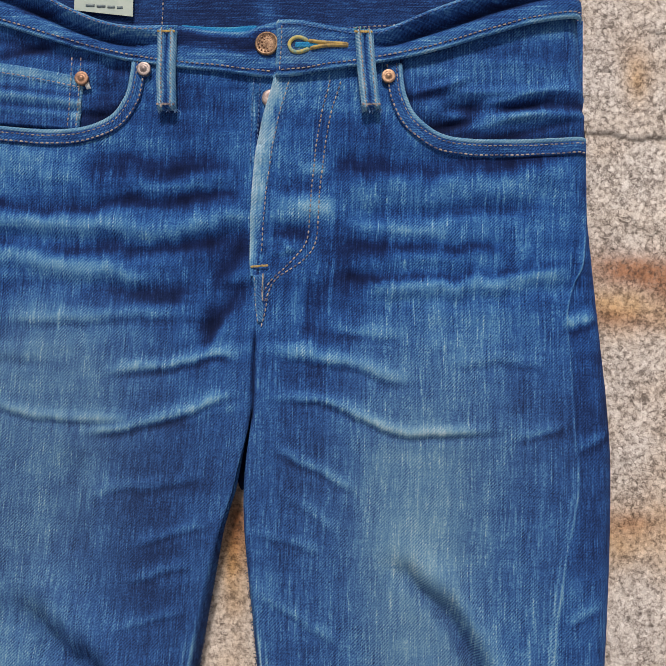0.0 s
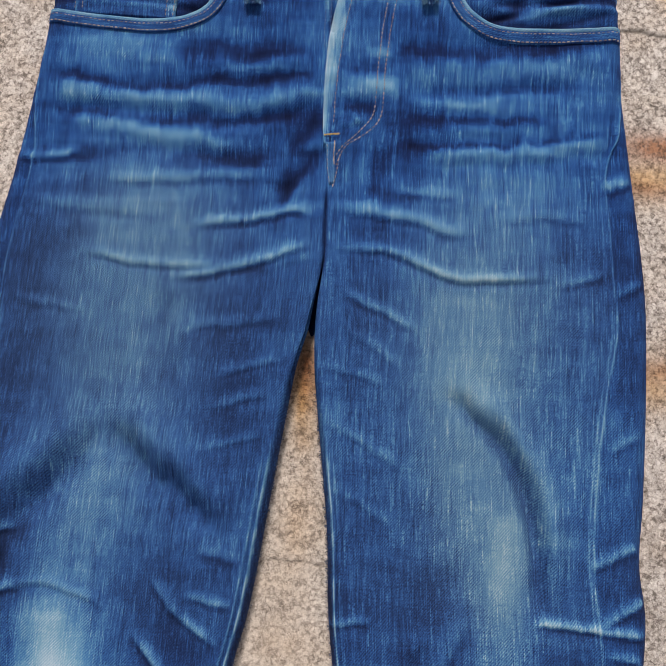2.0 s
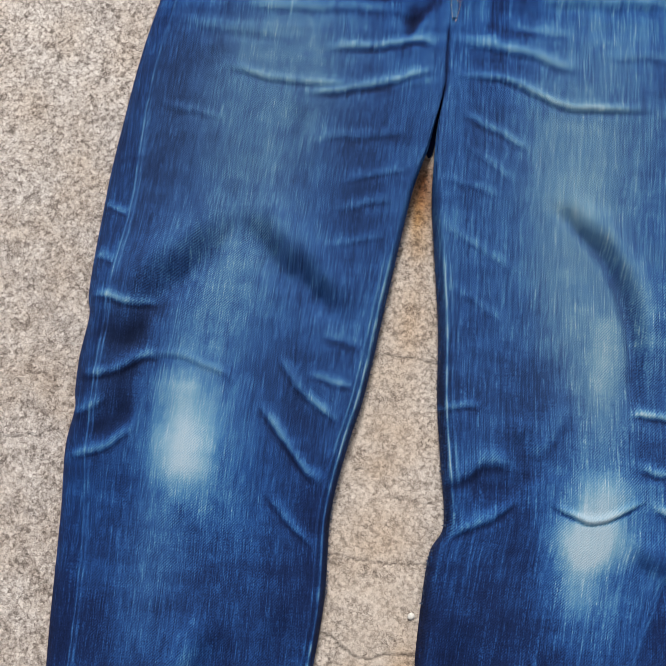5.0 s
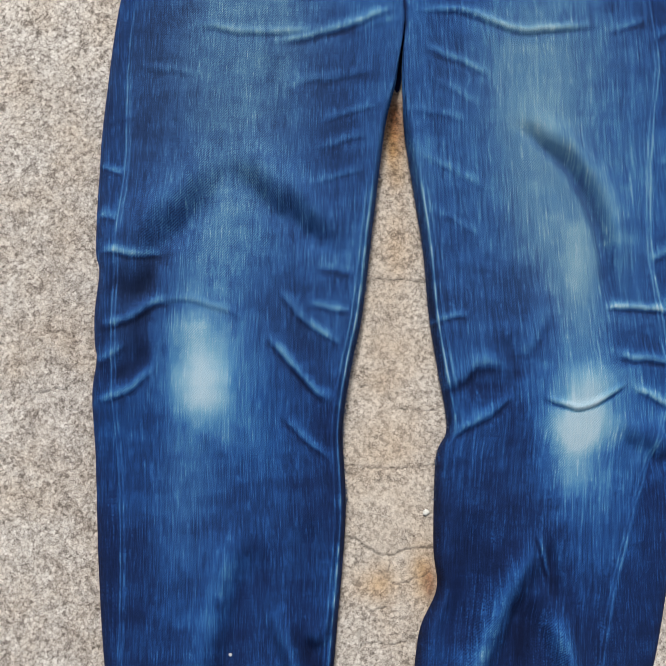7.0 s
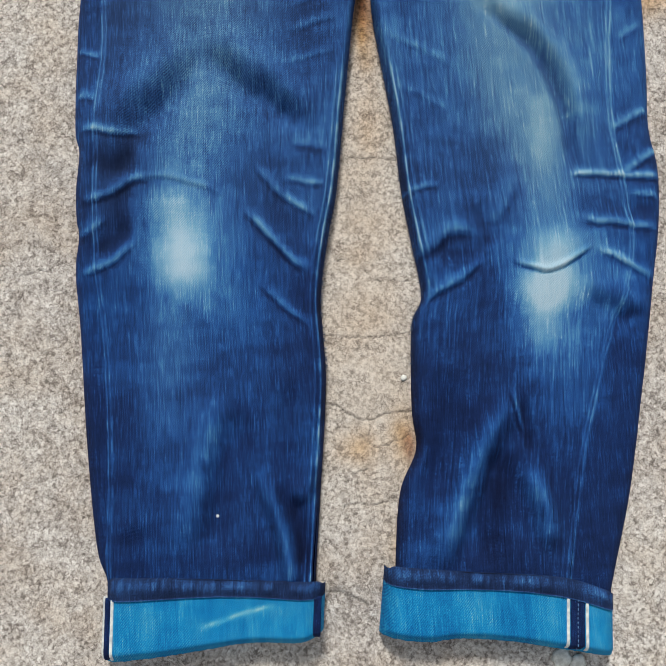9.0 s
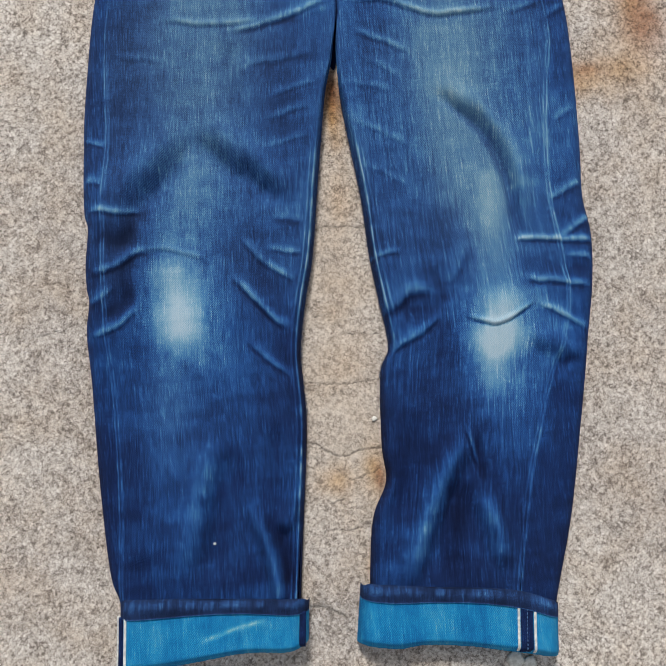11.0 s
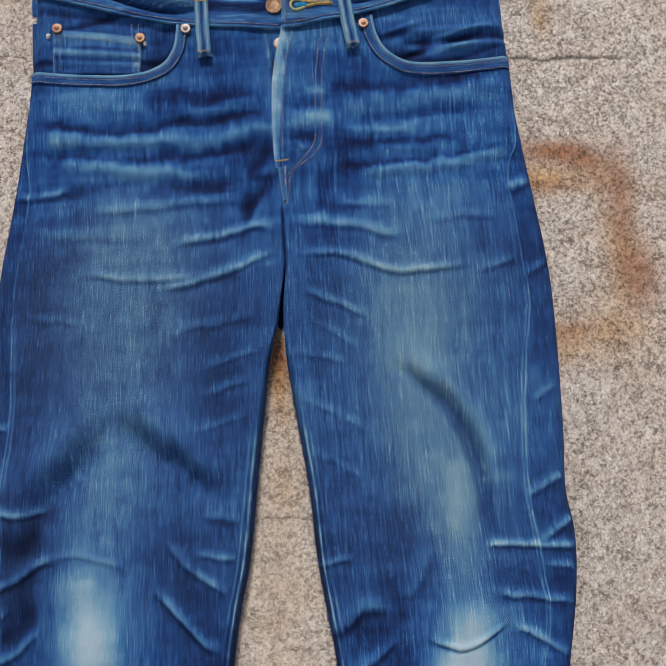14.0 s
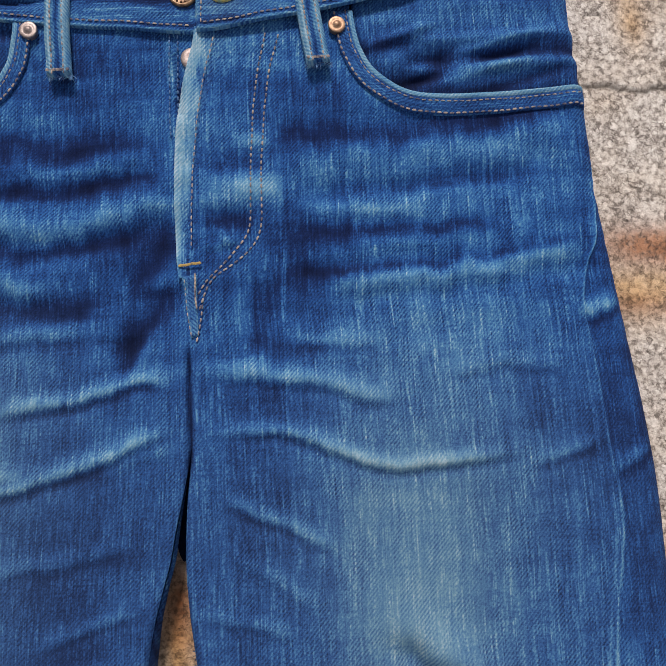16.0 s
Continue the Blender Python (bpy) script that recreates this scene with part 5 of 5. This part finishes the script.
ribbon("bar", [(0.0290, 0.1500), (0.0400, 0.1490), (0.0555, 0.1488)], 0.0012, 0.0010, 0.0012, gold_thread, buttonhole, base=hole_base, rows=5, crown=0.0008)
ribbon("bar", [(0.0300, 0.1452), (0.0400, 0.1472), (0.0555, 0.1482)], 0.0010, 0.0012, 0.0012, gold_thread, buttonhole, base=hole_base, rows=5, crown=0.0008)
ribbon("slit", [(0.0195, 0.1475), (0.0260, 0.1475), (0.0420, 0.1482)], 0.0018, 0.0018, 0.0004, inside_denim, buttonhole, base=hole_base, rows=5, wear_shade=0.55)


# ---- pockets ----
# soft folds of the facings: x, y, half width, half depth, rise, fade with painted shade
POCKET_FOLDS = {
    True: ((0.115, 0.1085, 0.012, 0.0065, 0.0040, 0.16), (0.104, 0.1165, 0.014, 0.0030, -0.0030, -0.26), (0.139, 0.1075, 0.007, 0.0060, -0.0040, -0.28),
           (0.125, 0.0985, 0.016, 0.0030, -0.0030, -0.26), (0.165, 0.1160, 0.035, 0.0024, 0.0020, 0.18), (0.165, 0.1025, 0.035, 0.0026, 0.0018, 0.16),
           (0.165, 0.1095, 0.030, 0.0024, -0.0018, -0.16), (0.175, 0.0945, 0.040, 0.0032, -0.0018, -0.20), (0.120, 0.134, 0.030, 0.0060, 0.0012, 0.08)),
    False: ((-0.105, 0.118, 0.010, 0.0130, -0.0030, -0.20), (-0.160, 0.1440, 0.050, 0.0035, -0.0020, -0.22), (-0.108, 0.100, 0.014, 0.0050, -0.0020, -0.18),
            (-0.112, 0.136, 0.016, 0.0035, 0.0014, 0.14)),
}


def make_pocket(right):
    curve = pocket_right if right else pocket_left
    x0, x1 = (0.086, 0.2178) if right else (-0.2245, -0.084)
    u, t = np.linspace(x0, x1, 150)[:, None], np.linspace(0, 1, 90)[None, :]
    low = np.maximum(curve(u) - 0.012, 0.070)
    x = u + 0 * t
    y = low + (band_bottom(u) + 0.008 - low) * t
    z = height(x, y) - 0.0010 - 0.0026 * np.exp(-((y - curve(x)) / 0.010) ** 2)
    # shade inside the opening and in the folds below is painted into the colour
    wear_shade = 0.38 + 0.36 * fbm(x * 16, y * 75, 141) - 0.24 * np.exp(-((y - curve(x)) / 0.009) ** 2)
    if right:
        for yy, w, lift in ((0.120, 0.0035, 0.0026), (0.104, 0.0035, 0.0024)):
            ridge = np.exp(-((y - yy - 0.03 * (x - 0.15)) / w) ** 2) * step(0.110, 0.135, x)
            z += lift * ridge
            wear_shade += 0.14 * ridge
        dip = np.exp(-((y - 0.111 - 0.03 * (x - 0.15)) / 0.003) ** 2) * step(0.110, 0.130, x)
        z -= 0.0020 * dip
        wear_shade -= 0.16 * dip
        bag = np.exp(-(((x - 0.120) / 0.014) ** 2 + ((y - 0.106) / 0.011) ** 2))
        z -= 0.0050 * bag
        wear_shade -= 0.22 * bag
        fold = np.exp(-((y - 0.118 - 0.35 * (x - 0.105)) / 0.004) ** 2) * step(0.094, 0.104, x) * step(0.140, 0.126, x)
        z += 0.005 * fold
        wear_shade += 0.10 * fold
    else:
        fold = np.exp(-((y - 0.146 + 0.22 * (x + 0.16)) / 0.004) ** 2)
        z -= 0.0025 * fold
        wear_shade -= 0.10 * fold
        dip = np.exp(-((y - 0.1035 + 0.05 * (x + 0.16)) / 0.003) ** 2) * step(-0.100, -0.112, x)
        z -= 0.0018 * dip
        wear_shade -= 0.15 * dip
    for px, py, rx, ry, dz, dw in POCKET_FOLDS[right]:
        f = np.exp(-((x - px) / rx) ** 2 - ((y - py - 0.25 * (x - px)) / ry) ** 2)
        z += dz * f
        wear_shade += dw * f
    cloth = np.stack([x, y, 0 * x + 0.8], -1)
    sheet("pocket_facing", x, y, z, np.clip(wear_shade, 0.02, 1), 0.08 + 0 * x, cloth, denim, jeans, "creased denim facing inside the pocket")
    # hem of the opening: a turned edge with two rows of stitches
    if right:
        lip = [(0.0905, 0.139), (0.0915, 0.128), (0.0940, 0.116), (0.1010, 0.1025), (0.117, 0.0905), (0.137, 0.0870), (0.165, 0.0870), (0.2165, 0.0900)]
        wide = 0.0100
    else:
        lip = [(-0.2215, 0.0965), (-0.172, 0.0900), (-0.130, 0.0890), (-0.1040, 0.0970), (-0.0925, 0.1115), (-0.0885, 0.127), (-0.0875, 0.138)]
        wide = 0.0090
    hem = ribbon("pocket_hem", lip, 0.0008, wide, 0.0016, denim, jeans, "turned pocket edge rubbed pale", wear_shade=0.36, rows=12, edge=0.0, thick=0.0022, crown=0.0006)
    ribbon("rubbed_edge", lip, 0.0010, 0.0016, 0.0020, denim, hem, "pale worn fold", wear_shade=0.74, grime=0.2, rows=5, edge=0.0)
    stitches(lip, tan_thread, hem, lift=0.0024, shift=-0.0030, width=0.0007)
    stitches(lip, tan_thread, hem, lift=0.0022, shift=-wide + 0.0010, width=0.0010)


make_pocket(True)
make_pocket(False)


def make_coin_pocket():
    corner = [(-0.1995, 0.1385), (-0.1210, 0.1265), (-0.1230, 0.0900), (-0.2010, 0.0940)]
    u, t = np.linspace(0, 1, 90)[:, None], np.linspace(0, 1, 44)[None, :]
    a, b, c, d = [np.array(q) for q in corner]
    p = (a * (1 - u)[..., None] + b * u[..., None]) * (1 - t)[..., None] + (d * (1 - u)[..., None] + c * u[..., None]) * t[..., None]
    x, y = p[..., 0], p[..., 1]
    z = height(x, y) + 0.0014 + 0.0008 * fbm(x * 40, y * 80, 151)
    dip = np.exp(-((t - 0.66) / 0.06) ** 2) + 0.8 * step(0.74, 0.84, t) + 0 * u
    z = z - 0.0014 * dip + 0.0014 * np.exp(-((t - 0.50) / 0.08) ** 2)
    for k in (0, -1):
        z[k, :] -= 0.0022
        z[:, k] -= 0.0022
    # dip also darkens the lower part, a painted shadow above the pocket lip
    wear_shade = 0.43 + 0.44 * fbm(x * 20, y * 90, 152) - 0.16 * dip + 0.16 * np.exp(-((t - 0.12) / 0.06) ** 2) - 0.16 * np.exp(-((t - 0.38) / 0.06) ** 2) + 0.20 * np.exp(-((t - 0.52) / 0.06) ** 2) + 0.20 * np.exp(-((u - 0.985) / 0.012) ** 2) + 0.18 * np.exp(-((u - 0.015) / 0.012) ** 2)
    wear_shade = wear_shade + 0.30 * np.exp(-(((u - 0.96) / 0.05) ** 2 + ((t - 0.74) / 0.16) ** 2))
    pocket = sheet("coin_pocket", x, y, z, np.clip(wear_shade, 0.02, 1), 0.15 + 0 * x, np.stack([x, y, 0 * x + 0.6], -1), denim, jeans, "small coin pocket with rubbed corners")
    base = lambda x, y: height(x, y) + 0.0020
    stitches([(-0.199, 0.1305), (-0.160, 0.1250), (-0.1220, 0.1185)], tan_thread, pocket, base=base, width=0.0008)
    for q in ([(-0.1985, 0.137), (-0.1995, 0.095)], [(-0.1925, 0.130), (-0.1940, 0.095)], [(-0.1225, 0.139), (-0.1240, 0.091)], [(-0.1285, 0.139), (-0.1295, 0.092)]):
        stitches(q, tan_thread, pocket, base=base, width=0.0007)
    for q, turn in (((-0.1190, 0.1195), 1), ((-0.2035, 0.1305), -1)):
        ribbon("torn_corner", [(q[0], q[1] + 0.003), (q[0] + 0.0015 * turn, q[1] - 0.0015)], 0.0016, 0.0012, 0.0022, white_cotton, pocket, "frayed white corner", rows=4, base=lambda x, y: height(x, y))


make_coin_pocket()


def make_rivet(x, y, metal, lift, label):
    z = float(height(x, y)[0]) + lift
    turned("rivet", ((0.0042, -0.0040), (0.0047, -0.0004), (0.0046, 0.0000), (0.0042, 0.0003), (0.0030, 0.0001), (0.0021, 0.0001), (0.0016, 0.0007), (0.0009, 0.0011), (0.0002, 0.0012)), metal, jeans, (x, y, z), label)


make_rivet(-0.0800, 0.1310, nickel, 0.0038, "worn silver rivet")
make_rivet(0.0825, 0.1290, pale_copper, 0.0040, "worn pale copper rivet")
make_rivet(-0.1215, 0.1243, copper, 0.0036, "copper rivet at the coin pocket")
make_rivet(-0.1955, 0.1370, copper, 0.0036, "copper rivet at the coin pocket")


# ---- cuffs ----
def make_cuff(top, bottom, dark_end, label):
    tf, bf = along_x(*top), along_x(*bottom)
    xt0, xt1, xb0, xb1 = top[0][0], top[-1][0], bottom[0][0], bottom[-1][0]

    def at(u, t):
        xt, xb = xt0 + (xt1 - xt0) * u, xb0 + (xb1 - xb0) * u
        x = xt + (xb - xt) * t
        y = tf(xt) + (bf(xb) - tf(xt)) * t
        side = np.minimum(u, 1 - u) * (xt1 - xt0)
        z = 0.004 + 0.0255 * edge_round(side, 0.016) * (1 - 0.30 * step(0.84, 1.0, t) ** 2)
        z = z + 0.0016 * fbm(x * 30, y * 30, 161) + 0.0008 * np.sin(x * 260 + 2) * (t < 0.3) * np.exp(-((t - 0.1) / 0.1) ** 2)
        return x, y, z

    cuff = None
    for name, t0, t1, mat, wear_shade, lift in (("cuff_band", 0.0, 1.0, inside_denim, 0.46, 0.0), ("cuff_hem", -0.02, 0.24, denim, 0.11, 0.0016)):
        u = np.concatenate([[0], np.linspace(0, 1, 150), [1]])[:, None]
        t = np.concatenate([[t0], np.linspace(t0, t1, 44), [t1]])[None, :]
        t = t + (0.018 * np.sin(u * 7 + 1) + 0.020 * (u - 0.5)) * (t > t0) * (name == "cuff_hem")
        corner = np.exp(-(u / 0.022) ** 2) + np.exp(-((1 - u) / 0.022) ** 2)
        t = t + 0.10 * corner * (t < t0 + 0.03) + 0.014 * fbm(u * 60, u * 0, 167) * (t > 0.9)
        x, y, z = at(u, t)
        z = z + lift
        if name == "cuff_hem":
            rib = value_noise(u * 62 + 1.5 * t, 0 * t + 0 * u, 162)
            z += 0.0024 * np.exp(-((t - 0.08) / 0.08) ** 2) * rib
            t_low = 0.24 + 0.018 * np.sin(u * 7 + 1) + 0.020 * (u - 0.5)
            wear_g = wear_shade + (0.05 + 0.24 * rib) * np.exp(-((t - 0.06) / 0.09) ** 2) + 0.22 * fbm(x * 60, y * 60, 163) + 0.34 * np.exp(-((t - t_low) / 0.014) ** 2)
            z[:, -1] -= 0.0020
        else:
            wear_g = wear_shade + 0.30 * fbm(x * 55, y * 10, 164) + 0.10 * fbm(x * 120, y * 120, 165) + 0.10 * np.exp(-((t - 0.97) / 0.03) ** 2)
            rub = np.exp(-((t - 0.50 + 0.9 * (u - 0.62)) / 0.05) ** 2) * step(0.42, 0.5, u) * step(0.80, 0.7, u) * (dark_end == "left")
            wear_g = wear_g + 0.30 * rub * (0.6 + value_noise(x * 300, y * 300, 166))
            z[:, -1] = 0.001
        z[:, 0] -= 0.0075
        z[0, :] = np.minimum(z[0, :], 0.001)
        z[-1, :] = np.minimum(z[-1, :], 0.001)
        ob = sheet(name, x, y, z, np.clip(wear_g, 0.02, 1), (0.50 if name == "cuff_hem" else 0.05) + 0 * x, np.stack([x, y, 0 * x + 0.2], -1), mat, jeans if cuff is None else cuff,
                   label if cuff is None else "dark stitched hem edge")
        cuff = cuff or ob
    if dark_end == "left":
        bands = ((0.012, 0.0035, white_cotton, 0), (0.028, 0.0035, None, 0.10), (0.046, 0.0012, white_cotton, 0), (0.955, 0.0050, None, 0.12))
    else:
        bands = ((0.778, 0.0011, white_cotton, 0), (0.818, 0.0056, None, 0.12), (0.858, 0.0011, white_cotton, 0))
    for u0, half, mat, wear_shade in bands:
        t = np.linspace(0.22, 0.985, 40)
        x, y, z = at(np.full_like(t, u0), t)
        strip = ribbon("selvedge_line" if mat else "selvedge_edge", np.stack([x, y], 1), half, half, 0.0012 if mat else 0.0007, mat or denim, cuff, "white selvedge line" if mat else "dark selvedge edge",
                       wear_shade=wear_shade, base=lambda px, py, z=z: z[:, None] + 0 * px, rows=5, edge=0.05, thick=0.0018)
        if mat is None and dark_end == "right":
            stitches([(float(x[0]), float(y[0])), (float(x[-1]), float(y[-1]))], blue_thread, cuff, base=lambda px, py, y=y, z=z: np.interp(-np.asarray(py), -y, z), lift=0.0014, width=0.0009)


make_cuff([(-0.2505, -0.652), (-0.190, -0.656), (-0.130, -0.661), (-0.076, -0.666)], [(-0.2545, -0.716), (-0.207, -0.714), (-0.140, -0.708), (-0.100, -0.7105), (-0.080, -0.705)], "left",
          "turned-up bright blue inside denim cuff with a dark hem")
make_cuff([(-0.027, -0.657), (0.031, -0.6645), (0.110, -0.674), (0.1555, -0.690)], [(-0.035, -0.710), (0.000, -0.7165), (0.026, -0.7155), (0.060, -0.719), (0.103, -0.7275), (0.151, -0.738)], "right",
          "turned-up bright blue inside denim cuff with a selvedge strip")


# ---- small things on the ground and the cloth ----
def make_chip(x, y, r, name, label, category, material, flat=0.35, seed=1, z=None):
    rng = random.Random(seed)
    bm = bmesh.new()
    bmesh.ops.create_icosphere(bm, subdivisions=2, radius=r)
    for v in bm.verts:
        v.co *= 1 + rng.uniform(-0.22, 0.22)
        v.co.z *= flat
    bmesh.ops.translate(bm, verts=bm.verts, vec=(x, y, (r * flat * 0.55 - 0.0005) if z is None else z))
    me = bpy.data.meshes.new(name)
    bm.to_mesh(me)
    bm.free()
    for p in me.polygons:
        p.use_smooth = True
    me.materials.append(material)
    return tagged(new(name, me), label, category)


make_chip(0.000, -0.506, 0.0026, "pebble", "small white pebble bedded in the concrete", "pebble", paint_chip, 0.5, 3)
make_chip(0.112, -0.7420, 0.0085, "plaster_crumb", "crumbly white plaster scrap beside the denim cuff", "plaster", paint_chip, 0.25, 5)
make_chip(0.125, -0.7450, 0.0065, "plaster_crumb", "crumbly white plaster scrap beside the denim cuff", "plaster", paint_chip, 0.25, 6)
make_chip(-0.160, -0.609, 0.0013, "lint", "tiny white lint speck on the denim", "lint", white_cotton, 0.5, 8, float(height(-0.160, -0.609)[0]) + 0.0003)


def make_edge_fuzz():
    """Loose fibres along the inner leg seams, where the cloth is cut."""
    rng = random.Random(77)
    for edge, sgn in ((inner_left, 1), (inner_right, -1)):
        bm = bmesh.new()
        for _ in range(420):
            y = rng.uniform(-0.50, -0.19)
            x = float(edge(y)) - sgn * 0.0012
            q = Vector((x, y, 0.004 + rng.random() * 0.008))
            heading = rng.uniform(-1.2, 1.2) + (0 if sgn > 0 else math.pi)
            w = rng.uniform(0.00012, 0.00028)
            for _ in range(3):
                heading += rng.uniform(-0.8, 0.8)
                r = q + Vector((math.cos(heading), math.sin(heading), rng.uniform(-0.3, 0.3))) * rng.uniform(0.0006, 0.0013)
                side = Vector((-(r - q).y, (r - q).x, 0)).normalized() * w
                up = Vector((0, 0, w))
                vs = [bm.verts.new(p) for p in (q - side, q + up, q + side, r - side, r + up, r + side)]
                bm.faces.new((vs[0], vs[1], vs[4], vs[3]))
                bm.faces.new((vs[1], vs[2], vs[5], vs[4]))
                q = r
        part("fuzz", bm, fuzz_thread, jeans, "loose indigo fibres along the seam")


fuzz_thread = make_thread("fuzz_thread", (0.05, 0.08, 0.16), (0.012, 0.02, 0.05))
make_edge_fuzz()
